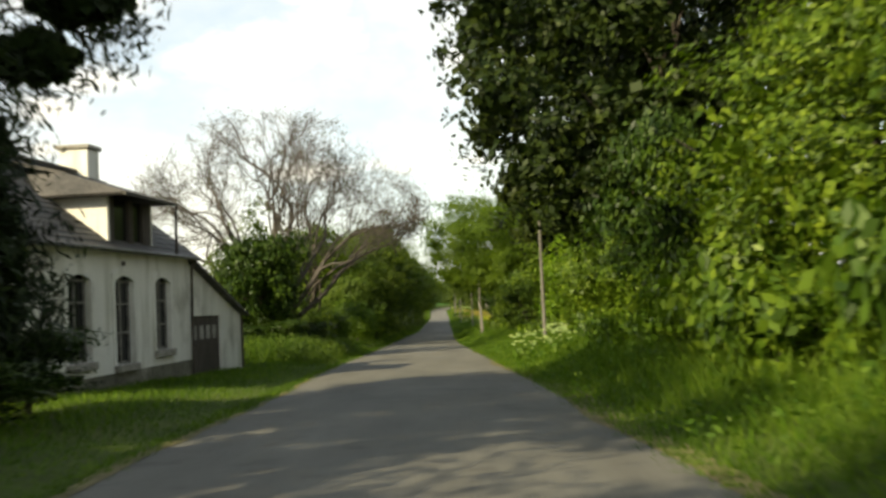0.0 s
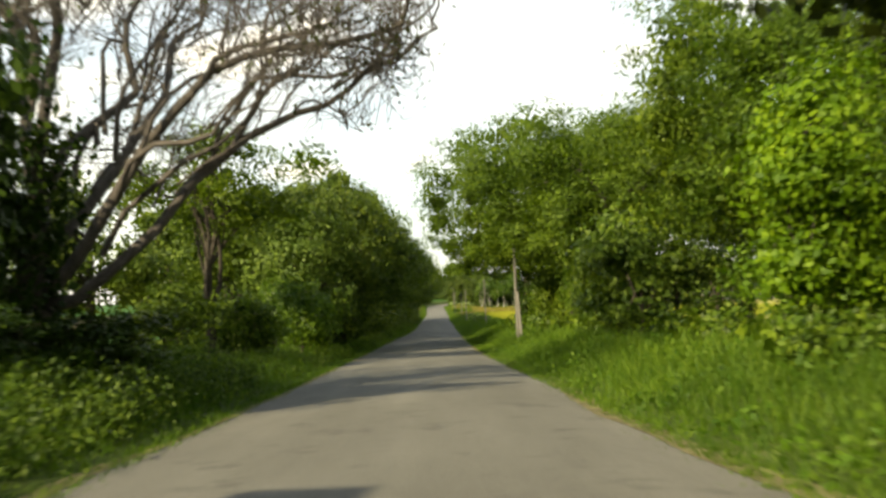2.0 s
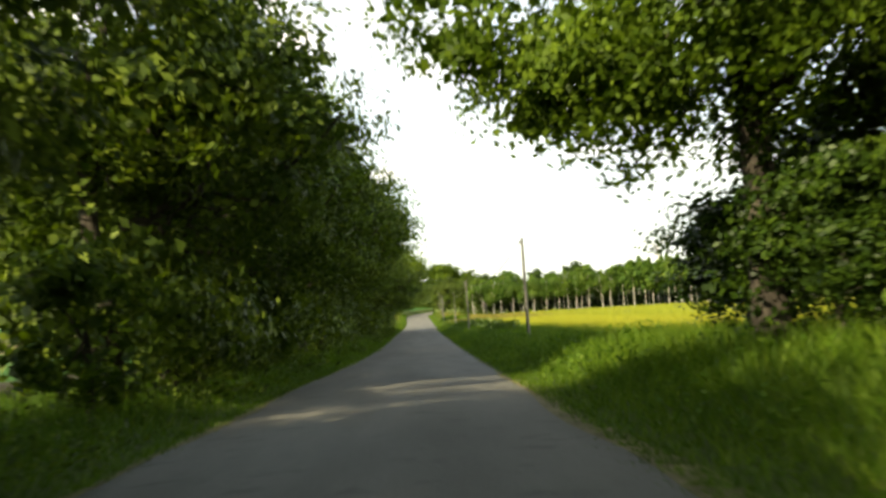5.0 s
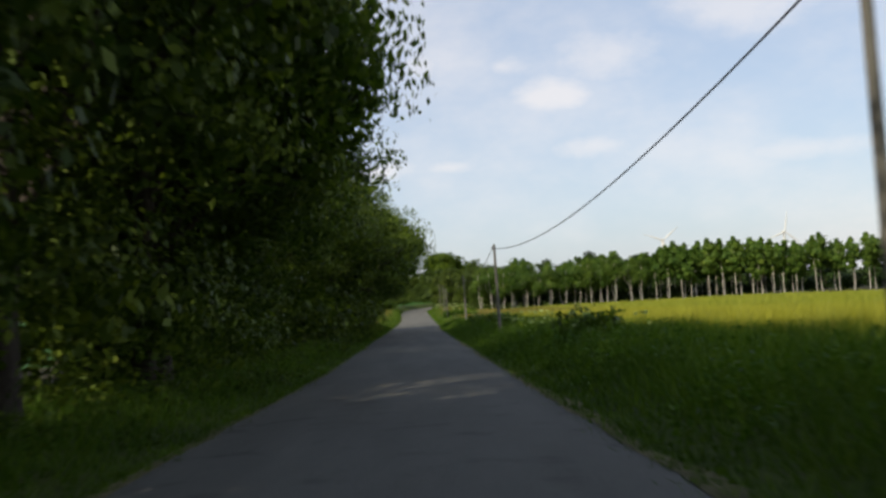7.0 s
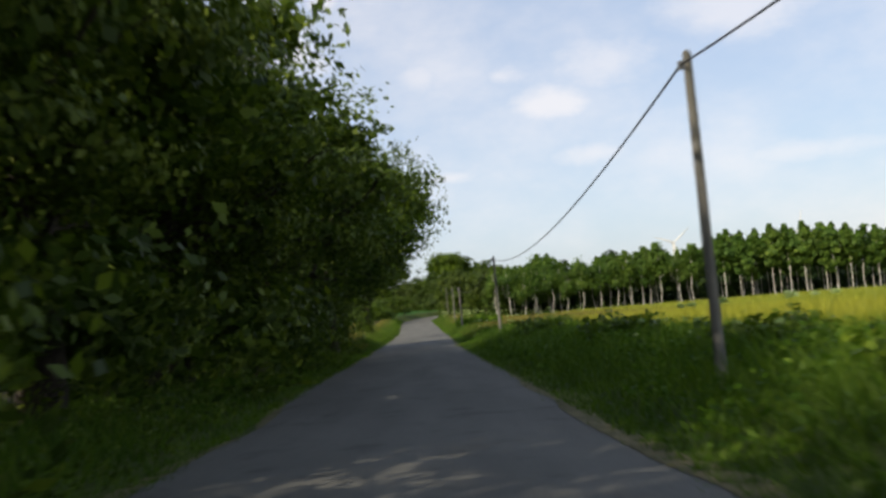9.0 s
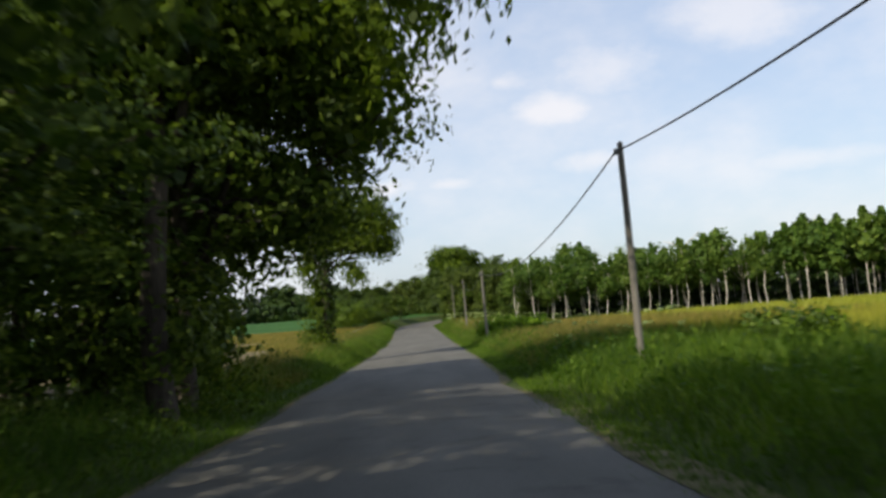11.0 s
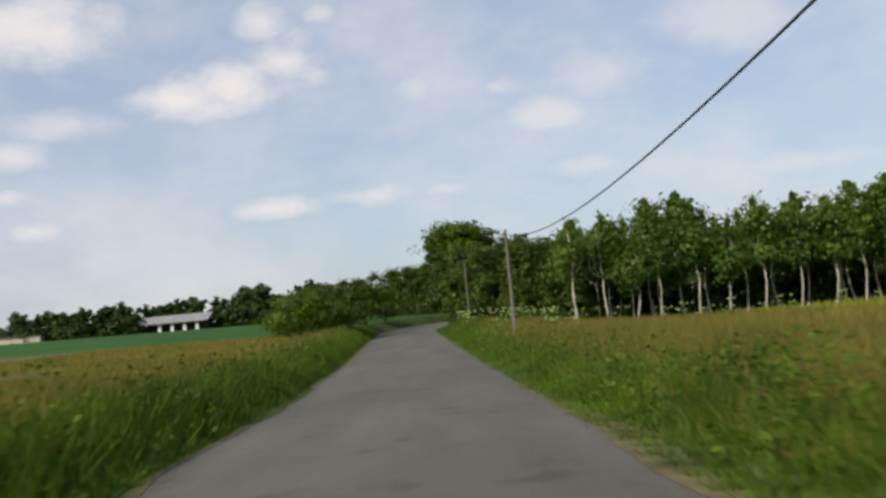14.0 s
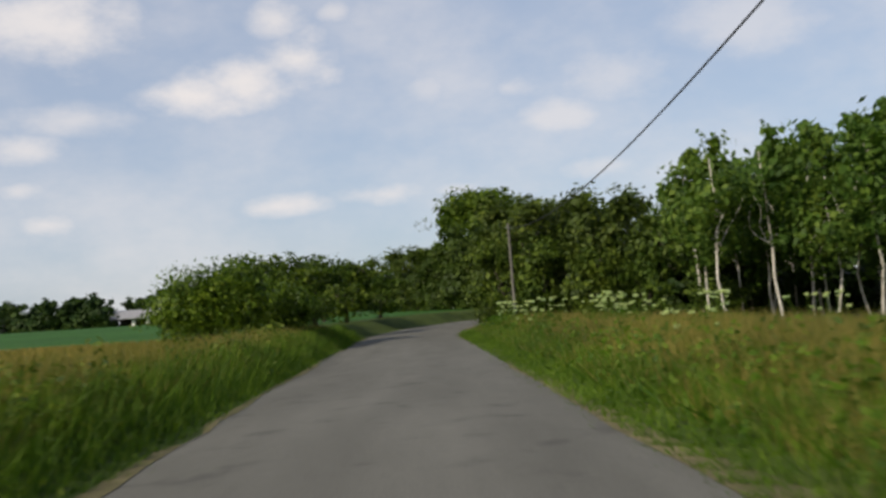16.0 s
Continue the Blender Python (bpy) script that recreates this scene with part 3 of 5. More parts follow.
def build_house():
    house = tagged(new("house"), "abandoned rendered cottage with slate roof, dormer and lean-to garage", "house")
    house.matrix_basis = Matrix.Translation((-8.35, 35.2, 3.2)) @ pose(0, 0, 0, 0, 0, -5.7)
    L, D, E, RZ = 12.5, 7.0, 3.85, 6.75
    wins = [(-9.0, -7.66, 0.95, 3.1), (-6.1, -4.80, 0.75, 3.1), (-3.12, -1.85, 1.0, 3.1)]
    front = part("wall", wall_with_openings(0, -L, 0, -0.4, E, 0.45, [(a, b, c, d + 0.12) for a, b, c, d in wins]), RENDER_WALL, house, "stained off-white lime render wall")
    part("wall", box(-D, -D + 0.45, -L, 0, -0.4, E), RENDER_WALL, house)
    for yy in (-L, -0.45):  # gables
        bm = bmesh.new()
        pts = [(-0.45, -0.4), (-0.45, E), (-D / 2, RZ - 0.12), (-D + 0.45, E), (-D + 0.45, -0.4)]
        f = [bm.verts.new((p[0], yy, p[1])) for p in pts]
        b = [bm.verts.new((p[0], yy + 0.45, p[1])) for p in pts]
        bm.faces.new(f); bm.faces.new(b[::-1])
        for i in range(5):
            j = (i + 1) % 5
            bm.faces.new((f[i], b[i], b[j], f[j]))
        bmesh.ops.recalc_face_normals(bm, faces=bm.faces[:])
        part("gable", bm, RENDER_WALL, house)
    # roof: two slopes of slate courses, each course a little proud of the next
    for side in (0, 1):
        n = 16
        roof = new("roof"); roof.parent = house
        tagged(roof, "weathered grey slate roof slope")
        for k in range(n):
            a, b = k / n, (k + 1) / n + 0.012
            def at(t, lift):
                x = 0.3 + (-D / 2 - 0.3) * t
                z = E - 0.02 + (RZ - E + 0.02) * t
                x = x if side == 0 else -D - x
                return x, z + lift
            x0, z0 = at(a, 0.10); x1, z1 = at(b, 0.075)
            c = slab([(x0, -L - 0.2, z0), (x0, 0.18, z0), (x1, 0.18, z1), (x1, -L - 0.2, z1)], 0.06)
            part("slate_course", c, SLATE, roof)
    part("ridge", box(-D / 2 - 0.13, -D / 2 + 0.13, -L - 0.2, 0.2, RZ + 0.04, RZ + 0.19, 0.04), SLATE, house)
    # eaves board and gutter pipe
    v, f = tube([(0.36, -L - 0.2, E + 0.02), (0.36, -L / 2, E + 0.03), (0.36, 0.1, E + 0.0)], [0.06] * 3, 8)
    part_mesh("gutter", [(v, f)], ZINC, house)
    v, f = tube([(0.33, -0.02, E), (0.12, -0.02, E - 0.25), (0.08, -0.02, 2.0), (0.08, -0.02, 0.0)], [0.05] * 4, 8)
    part_mesh("downpipe", [(v, f)], DARK_WOOD, house)
    # chimney
    ch = part("chimney", box(-D / 2 - 0.5, -D / 2 + 0.5, -0.75, 0.12, RZ - 0.9, RZ + 0.85, 0.03), RENDER_WALL, house)
    part("cap", box(-D / 2 - 0.58, -D / 2 + 0.58, -0.83, 0.2, RZ + 0.855, RZ + 1.0, 0.03), STONE, ch)
    part("plinth", wall_with_openings(0.025, -L, 0, -0.4, 0.55, 0.02, []), PLINTH, house, "mossy grime-darkened wall base")
    # windows
    for (a, b, z0, z1) in wins:
        w = new("window"); w.parent = house
        part("glass", box(-0.175, -0.16, a + 0.08, b - 0.08, z0 + 0.08, z1 + 0.11), GLASS_M, w)
        fr = bmesh.new()
        for y0, y1 in ((a, a + 0.09), (b - 0.09, b), ((a + b) / 2 - 0.045, (a + b) / 2 + 0.045)):
            box(-0.20, -0.11, y0, y1, z0, z1, bm=fr)
        for zz in (z0, z0 + (z1 - z0) * 0.36, z0 + (z1 - z0) * 0.7, z1 - 0.08):
            box(-0.195, -0.115, a + 0.09, b - 0.09, zz, zz + 0.06, bm=fr)
        part("window_frame", fr, WINDOW_WOOD, w, "flaking grey painted frame")
        part("sill", box(-0.2, 0.14, a - 0.14, b + 0.14, z0 - 0.2, z0 - 0.002, 0.02), STONE, w)
        # raised arch and jambs round the opening
        sur = bmesh.new()
        box(-0.02, 0.045, a - 0.2, a - 0.004, z0, z1, bm=sur)
        box(-0.02, 0.045, b + 0.004, b + 0.2, z0, z1, bm=sur)
        nn = 9
        for k in range(nn):
            t0, t1 = k / nn, (k + 1) / nn
            yy0, yy1 = a - 0.2 + (b - a + 0.4) * t0, a - 0.2 + (b - a + 0.4) * t1
            h0, h1 = 0.22 * math.sin(math.pi * t0), 0.22 * math.sin(math.pi * t1)
            vs = [(yy0, z1 + h0 - 0.12), (yy1, z1 + h1 - 0.12), (yy1, z1 + h1 + 0.16), (yy0, z1 + h0 + 0.16)]
            q = [sur.verts.new((0.05, p[0], p[1])) for p in vs]
            r = [sur.verts.new((-0.02, p[0], p[1])) for p in vs]
            sur.faces.new(q)
            for i in range(4):
                sur.faces.new((q[i], r[i], r[(i + 1) % 4], q[(i + 1) % 4]))
        bmesh.ops.recalc_face_normals(sur, faces=sur.faces[:])
        part("surround", sur, RENDER_WALL, w)
    # dark-coloured sheet standing in for the unlit room behind the windows
    part("room_lining", box(-1.5, -1.45, -L + 0.5, -0.5, -0.3, E - 0.1), DARK_WOOD, house, "dark sheet standing in for the unlit interior")
    # dormer over the eaves
    dm = new("dormer"); dm.parent = house
    y0, y1, zb, zt = -6.45, -3.2, E + 0.12, E + 1.5
    part("cheek", box(-1.6, 0.02, y0, y0 + 0.14, zb - 0.1, zt), RENDER_WALL, dm)
    part("cheek", box(-1.6, 0.02, y1 - 0.14, y1, zb - 0.1, zt), RENDER_WALL, dm)
    fr = bmesh.new()
    for a, b in ((y0 + 0.14, y0 + 0.42), ((y0 + y1) / 2 - 0.16, (y0 + y1) / 2 + 0.16), (y1 - 0.75, y1 - 0.14)):
        box(-0.12, 0.03, a, b, zb + 0.1, zt, bm=fr)
    box(-0.15, 0.09, y0 - 0.05, y1 + 0.05, zb - 0.12, zb + 0.1, bm=fr)
    part("window_frame", fr, DARK_WOOD, dm)
    part("pane", box(-0.08, -0.065, y0 + 0.4, y1 - 0.7, zb + 0.1, zt), GLASS_M, dm)
    for a in (y0 + 0.62, y0 + 1.95):
        part("curtain", box(-0.16, -0.14, a, a + 0.34, zb + 0.15, zt - 0.05), WHITE_WALL, dm, "pale curtain behind the glass")
    part("roof_slope", slab([(0.75, y0 - 0.45, zt + 0.05), (0.75, y1 + 0.35, zt + 0.05), (-1.3, y1 - 0.2, zt + 0.75), (-1.3, y0 + 0.3, zt + 0.75)], 0.09), SLATE, dm)
    part("roof_slope", slab([(0.75, y0 - 0.45, zt + 0.05), (-1.3, y0 + 0.3, zt + 0.75), (-2.6, y0 + 0.3, zt + 0.75), (-2.3, y0 - 0.45, zt + 0.05)], 0.09), SLATE, dm)
    part("roof_slope", slab([(0.75, y1 + 0.35, zt + 0.05), (-2.3, y1 + 0.35, zt + 0.05), (-2.6, y1 - 0.2, zt + 0.75), (-1.3, y1 - 0.2, zt + 0.75)], 0.09), SLATE, dm)
    part("roof_slope", slab([(-1.25, y0 + 0.3, zt + 0.77), (-1.25, y1 - 0.2, zt + 0.77), (-3.4, y1 - 0.2, zt + 1.3), (-3.4, y0 + 0.3, zt + 1.3)], 0.09), SLATE, dm)
    v, f = tube([(0.68, y1 + 0.28, zt - 0.02), (0.66, y1 + 0.28, zb - 0.1)], [0.045] * 2, 7)
    part_mesh("post", [(v, f)], DARK_WOOD, dm)
    # lean-to with a garage door
    lt = new("lean_to"); lt.parent = house
    le = 5.9
    zf = lambda y: 3.75 + (1.9 - 3.75) * y / le
    bm = bmesh.new()
    for a, b, c0, c1 in ((0.0, 0.28, -0.4, None), (0.28, 3.4, 1.95, None), (3.4, le, -0.4, None)):
        vs = [(a, c0), (b, c0), (b, zf(b)), (a, zf(a))]
        q = [bm.verts.new((-0.05, p[0], p[1])) for p in vs]
        r = [bm.verts.new((-0.4, p[0], p[1])) for p in vs]
        bm.faces.new(q); bm.faces.new(r[::-1])
        for i in range(4):
            bm.faces.new((q[i], r[i], r[(i + 1) % 4], q[(i + 1) % 4]))
    bmesh.ops.remove_doubles(bm, verts=bm.verts[:], dist=1e-4)
    bmesh.ops.recalc_face_normals(bm, faces=bm.faces[:])
    part("wall", bm, RENDER_WALL, lt)
    part("wall", box(-5.2, -0.4, le - 0.35, le, -0.4, 1.85), RENDER_WALL, lt)
    part("wall", box(-5.5, -5.2, 0, le, -0.4, 1.85), RENDER_WALL, lt)
    for k in range(9):
        a, b = -0.02 + (le + 0.35) * k / 9, (le + 0.35) * (k + 1) / 9 + 0.03
        part("slate_course", slab([(0.22, a, zf(a) + 0.10), (0.22, b, zf(b) + 0.125), (-5.6, b, zf(b) + 0.125), (-5.6, a, zf(a) + 0.10)], 0.07), SLATE, lt)
    door = part("garage_door", box(-0.2, -0.14, 0.3, 3.38, -0.05, 1.93), DARK_WOOD, lt, "dark brown timber garage door")
    for k in range(9):
        a = 0.3 + k * 3.08 / 9
        part("board", box(-0.138, -0.118, a + 0.012, a + 3.08 / 9 - 0.012, -0.04, 1.92, 0.006), DARK_WOOD, door)
    for k in range(4):
        a = 0.55 + k * 0.7
        part("panel", box(-0.116, -0.104, a, a + 0.4, 1.15, 1.62, 0.01), PALE_WOOD, door, "small faded panel")
    v, f = tube([(0.0, le + 0.02, 1.8), (0.0, le + 0.02, -0.2)], [0.05] * 2, 7)
    part_mesh("downpipe", [(v, f)], DARK_WOOD, lt)
    part("name_plaque", box(0.0, 0.02, -5.55, -5.3, 3.4, 3.62), DARK_WOOD, house, "small dark iron wall tie")


build_house()

# ---- trees and shrubs ----


def lobe_cloud(width, base, top, count, seed, puff=0.55, flat=1.0):
    """Lobes filling a rounded crown."""
    rng = np.random.RandomState(seed)
    h = (top - base) / 2
    out = [(0, 0, base + h, width * 0.72, width * 0.72 * flat, h * 0.78)]
    for _ in range(count):
        d = rng.normal(size=3); d /= np.linalg.norm(d)
        r = rng.uniform(0.5, 0.75)
        s = width * puff * rng.uniform(0.6, 1.0)
        out.append((d[0] * width * r, d[1] * width * r * flat, base + h + d[2] * h * r, s, s * flat, s * rng.uniform(0.6, 0.9)))
    return out


# right side of the lane
laurel_lobes = lobe_cloud(3.9, 0.0, 7.3, 10, 11) + [(-1.6, -0.5, 1.6, 2.2, 2.2, 1.5), (0.5, -1.8, 1.4, 2.4, 2.0, 1.4), (-1.2, 1.8, 1.5, 2.2, 2.0, 1.5)]
laurel = put(tree("laurel_tree", "dense bright green laurel thicket in sunlight above the grass bank", laurel_lobes, 19000, 0.175, LEAF_LAUREL, 1, 4.5, 0.16, clump=0.32, slim=0.5, per=60, core=4600), 7.9, 19.5, 0)
for x, y, a, s, tl in ((8.8, 12.5, 70, 1.0, 1.0), (9.0, 36.5, 220, 1.0, 0.95), (9.3, 44.0, 140, 0.95, 1.0), (8.3, 48.0, 250, 0.8, 1.0), (11.0, 53.5, 30, 0.95, 1.0), (12.5, 63, 260, 1.0, 0.9), (14.5, 18, 30, 1.1, 1.25), (15.0, 28, 200, 1.15, 1.1)):
    copy_thing(laurel, stand(x, y, a, s, tl))
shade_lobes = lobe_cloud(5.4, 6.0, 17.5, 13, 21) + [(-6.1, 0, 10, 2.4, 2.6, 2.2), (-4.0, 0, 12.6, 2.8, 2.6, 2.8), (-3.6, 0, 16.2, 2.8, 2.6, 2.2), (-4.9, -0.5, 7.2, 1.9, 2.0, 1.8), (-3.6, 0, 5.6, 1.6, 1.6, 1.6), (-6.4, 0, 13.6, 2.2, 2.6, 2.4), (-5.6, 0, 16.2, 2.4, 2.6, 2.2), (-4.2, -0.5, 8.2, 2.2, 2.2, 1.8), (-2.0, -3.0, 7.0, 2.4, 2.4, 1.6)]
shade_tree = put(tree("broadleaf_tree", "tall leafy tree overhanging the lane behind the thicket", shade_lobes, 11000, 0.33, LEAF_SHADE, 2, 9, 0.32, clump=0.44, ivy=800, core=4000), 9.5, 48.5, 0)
# the copy at x -10.5 is out of view, added to shade the lane
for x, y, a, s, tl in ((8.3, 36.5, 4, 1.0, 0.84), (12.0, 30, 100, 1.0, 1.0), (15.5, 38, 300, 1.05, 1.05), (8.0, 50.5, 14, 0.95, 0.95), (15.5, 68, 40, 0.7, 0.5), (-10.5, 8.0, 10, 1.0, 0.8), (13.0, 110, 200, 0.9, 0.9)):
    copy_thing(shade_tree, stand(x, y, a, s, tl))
put(tree("young_tree", "slender tree with fresh yellow-green leaves behind a pole", lobe_cloud(2.3, 0.0, 7.0, 8, 31), 10000, 0.18, LEAF_LIME, 3, 4.5, 0.12, clump=0.36), 7.4, 58.5)
oak_lobes = lobe_cloud(6.0, 3.0, 15.4, 15, 41, 0.5) + [(-5.3, 0.4, 6.2, 1.6, 2.0, 1.0), (-3.8, 1.2, 5.0, 1.5, 1.8, 0.9), (-5.0, 0.5, 7.8, 2.5, 2.4, 1.8), (-5.7, -0.5, 10.8, 2.4, 2.4, 2.0), (-4.0, 0, 13.0, 2.6, 2.6, 2.0), (-2.6, -0.6, 5.6, 1.9, 1.8, 1.1), (3.4, -1, 8.6, 3, 3, 2.6), (3.0, -1.5, 12.0, 3, 3, 2.4), (4.4, -2, 6.0, 2.4, 2.4, 1.6), (2, 1, 3.2, 2.6, 2.6, 1.4),
                                                      (-6.1, 0.5, 7.8, 1.4, 2.0, 1.2), (-6.1, 0, 9.2, 1.3, 2.0, 1.2), (-3.6, 0, 5.6, 1.8, 2.0, 0.9), (-2.2, 0.5, 5.0, 1.7, 1.8, 0.9)]
oak = put(tree("oak_tree", "large spreading oak in full leaf overhanging the grassy bank", oak_lobes, 37000, 0.185, LEAF_OAK, 4, 8, 0.36, limbs=8, clump=0.44, per=56, ivy=1500, core=7000), 5.6, 112)
for x, y, a, s, tl in ((7.3, 99.5, 8, 0.95, 0.88), (7.5, 86, -14, 0.88, 0.76), (12.2, 76, 30, 0.9, 0.95), (14.5, 90, 250, 0.95, 0.85), (10.2, 106, 300, 1.0, 0.95), (10.5, 66.5, 200, 0.72, 0.68)):
    copy_thing(oak, stand(x, y, a, s, tl))
shrub = put(tree("shrub", "rounded dark green hedgerow shrub in long grass", lobe_cloud(2.1, 0.0, 3.6, 8, 51), 1900, 0.22, LEAF_HEDGE, 5, 1.8, 0.09, limbs=3, clump=0.3, category="shrub", group="hedgerow shrubs"), 5.3, 69)
low_shrub = put(tree("undergrowth_shrub", "shaggy low shrub in the shade under poplars", lobe_cloud(2.1, 0.0, 3.4, 6, 53), 600, 0.5, LEAF_FAR, 55, 1.8, 0.09, limbs=2, clump=0.4, category="shrub", group="undergrowth"), 12.5, 350)
for x, y, a, s, tl in ((7.5, 74, 60, 1.0, 0.9), (9.5, 64, 130, 1.0, 1.0), (7.9, 91.0, 20, 0.95, 1.05), (7.4, 103.5, 190, 0.85, 0.9), (10, 118, 0, 1.2, 1.2), (10.5, 80, 10, 1, 1),
                       (10, 95, 80, 1.2, 1.0), (12, 70, 80, 1.3, 1.1)):
    copy_thing(shrub, stand(x, y, a, s, tl))
bramble = put(tree("bramble", "sprawling sunlit bramble and nettle mound on the bank", lobe_cloud(1.7, -0.2, 1.15, 8, 54), 1500, 0.19, LEAF_LAUREL, 56, 0.8, 0.03, limbs=2, clump=0.25, category="shrub", group="brambles"), 5.5, 15.5, 0, 1.1, 1.3)
for x, y, a, s, tl in ((5.7, 19, 40, 1.1, 1.35), (6.0, 22.5, 90, 1.0, 1.1), (5.6, 26.5, 200, 0.9, 0.8), (6.2, 12, 10, 1.1, 1.4), (5.2, 31, 300, 0.7, 0.7), (5.6, 36.5, 30, 0.8, 0.8), (5.9, 46, 0, 0.8, 0.8), (4.9, 52, 77, 0.7, 0.65), (5.8, 63, 120, 0.8, 0.7),
                       (6.0, 79.5, 60, 0.9, 0.8), (5.2, 90, 20, 0.75, 0.7), (4.6, 98.5, 120, 0.8, 0.75), (5.1, 103, 210, 0.8, 0.8), (4.6, 176, 50, 0.7, 0.5), (4.9, 184, 150, 0.7, 0.5), (6.4, 222.5, 10, 0.7, 0.6), (3.1, 262.6, 0, 0.55, 0.75), (4.2, 263.2, 80, 0.7, 0.85), (5.4, 263.8, 200, 0.7, 0.75),
                       (4.8, 266, 170, 0.7, 0.5), (4.4, 161, 0, 0.7, 0.7), (4.4, 193, 0, 0.7, 0.6), (4.0, 208, 0, 0.7, 0.6)):
    made = copy_thing(bramble, stand(x, y, a, s, tl))
    # lime leaves paint sunlight onto the mounds round this pole
    if 262 < y < 264:
        wear(made, LEAF_LIME, "fresh yellow-green bramble mound round a pole foot, brightened as if sunlit")

# left side of the lane
cyp_lobes = [(0, 0, 6.5, 1.5, 1.5, 6.5), (2.8, 0.3, 6.9, 1.5, 1.3, 0.8), (1.9, 0.3, 5.9, 1.4, 1.3, 0.6), (2.6, 0.6, 7.9, 1.6, 1.4, 0.8), (1.2, -0.5, 9, 1.9, 1.7, 1.6), (2.3, 0.2, 9.0, 1.8, 1.7, 1.2), (-1.2, 0.6, 7, 2, 2, 3), (0, 0, 2, 1.7, 1.9, 2.0), (0.8, 0.2, 4.6, 1.2, 1.2, 1.0), (0.7, 0, 1.2, 1.7, 1.8, 1.3), (0.6, 0, 3.2, 1.6, 1.7, 1.5), (0.4, 0.8, 1.8, 1.6, 1.6, 1.8), (0.9, 0.5, 2.6, 1.4, 1.4, 2.4), (1.0, -0.6, 4.4, 1.2, 1.3, 1.8), (0.3, -1.4, 1.4, 1.6, 1.5, 1.5)]
put(tree("cypress", "very dark drooping conifer beside the cottage", cyp_lobes, 29000, 0.24, LEAF_DARK, 6, 12, 0.3, clump=0.3, slim=0.25, core=9000), -8.5, 17)
put(tree("ivy_thicket", "dark ivy-smothered thicket under a leafless tree, copies standing in for shade", lobe_cloud(2.3, 0.0, 6.2, 9, 61), 5600, 0.21, LEAF_IVY, 7, 3, 0.12, clump=0.32, core=1200, category="shrub"), -9.4, 54.5)
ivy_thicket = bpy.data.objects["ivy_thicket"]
# several copies are dark stand-ins for shaded shrubs, gaps and verge
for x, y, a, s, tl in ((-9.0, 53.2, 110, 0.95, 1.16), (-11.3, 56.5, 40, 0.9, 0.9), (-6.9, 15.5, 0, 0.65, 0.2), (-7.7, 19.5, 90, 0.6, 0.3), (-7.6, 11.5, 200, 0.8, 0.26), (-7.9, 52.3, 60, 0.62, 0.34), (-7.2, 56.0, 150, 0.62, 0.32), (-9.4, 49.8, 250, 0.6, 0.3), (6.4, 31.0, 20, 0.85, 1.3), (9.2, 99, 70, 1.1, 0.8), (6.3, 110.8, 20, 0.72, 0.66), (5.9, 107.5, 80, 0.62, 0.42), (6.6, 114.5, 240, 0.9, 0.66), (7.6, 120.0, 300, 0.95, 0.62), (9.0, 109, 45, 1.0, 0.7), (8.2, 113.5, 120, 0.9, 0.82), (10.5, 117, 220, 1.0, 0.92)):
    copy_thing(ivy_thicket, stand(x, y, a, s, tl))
hedge_lobes = lobe_cloud(3.6, 1.9, 10.3, 13, 71, 0.5) + [(0, 1.0, 1.3, 1.25, 1.8, 1.5), (0, -1.0, 1.2, 1.25, 1.8, 1.5), (-0.6, 0, 2.2, 1.4, 2.0, 1.4)]
hedge_tree = put(tree("hedge_tree", "bushy hedgerow tree leafy down to the ground", hedge_lobes, 9600, 0.205, LEAF_HEDGE, 8, 5.5, 0.2, limbs=6, clump=0.38, per=32, core=2600), -11.5, 104)
copy_thing(hedge_tree, stand(-8.2, 99, 40, 1.12, 1.03))
copy_thing(hedge_tree, stand(-6.5, 99.8, 200, 0.93, 1.11))
# trees rooted in the hedge whose boughs reach out over the lane
reach_lobes = [(0, 0, 7.6, 3.4, 3.8, 4.6), (4.0, -1.6, 6.9, 2.0, 2.2, 1.5), (4.2, 1.7, 7.2, 2.0, 2.2, 1.6), (3.5, 0, 9.0, 2.1, 2.6, 1.6), (2.7, -1.6, 5.2, 2.0, 2.2, 1.2), (2.6, 1.8, 5.0, 2.0, 2.2, 1.2), (1.8, 0.6, 10.9, 2.2, 2.6, 1.6), (-0.5, -1.4, 12.4, 2.0, 2.2, 1.5), (-2.4, 1.2, 9.5, 2.6, 2.8, 2.6), (-2.6, -1.2, 6.0, 2.4, 2.8, 2.6),
               (0.2, 2.2, 2.0, 1.5, 2.0, 2.0), (0.1, -2.2, 1.8, 1.5, 2.0, 1.8), (-0.4, 0, 3.4, 1.9, 2.6, 1.6), (1.4, -3.0, 8.4, 2.0, 1.9, 1.8), (1.3, 3.2, 8.8, 2.0, 1.9, 1.8)]
reach_tree = put(tree("roadside_tree", "tall dense hedgerow tree whose boughs overhang the lane", reach_lobes, 15000, 0.215, LEAF_HEDGE, 28, 7.5, 0.24, limbs=9, clump=0.4, per=30, core=2400), -6.9, 117, 6, 0.9, 0.86)
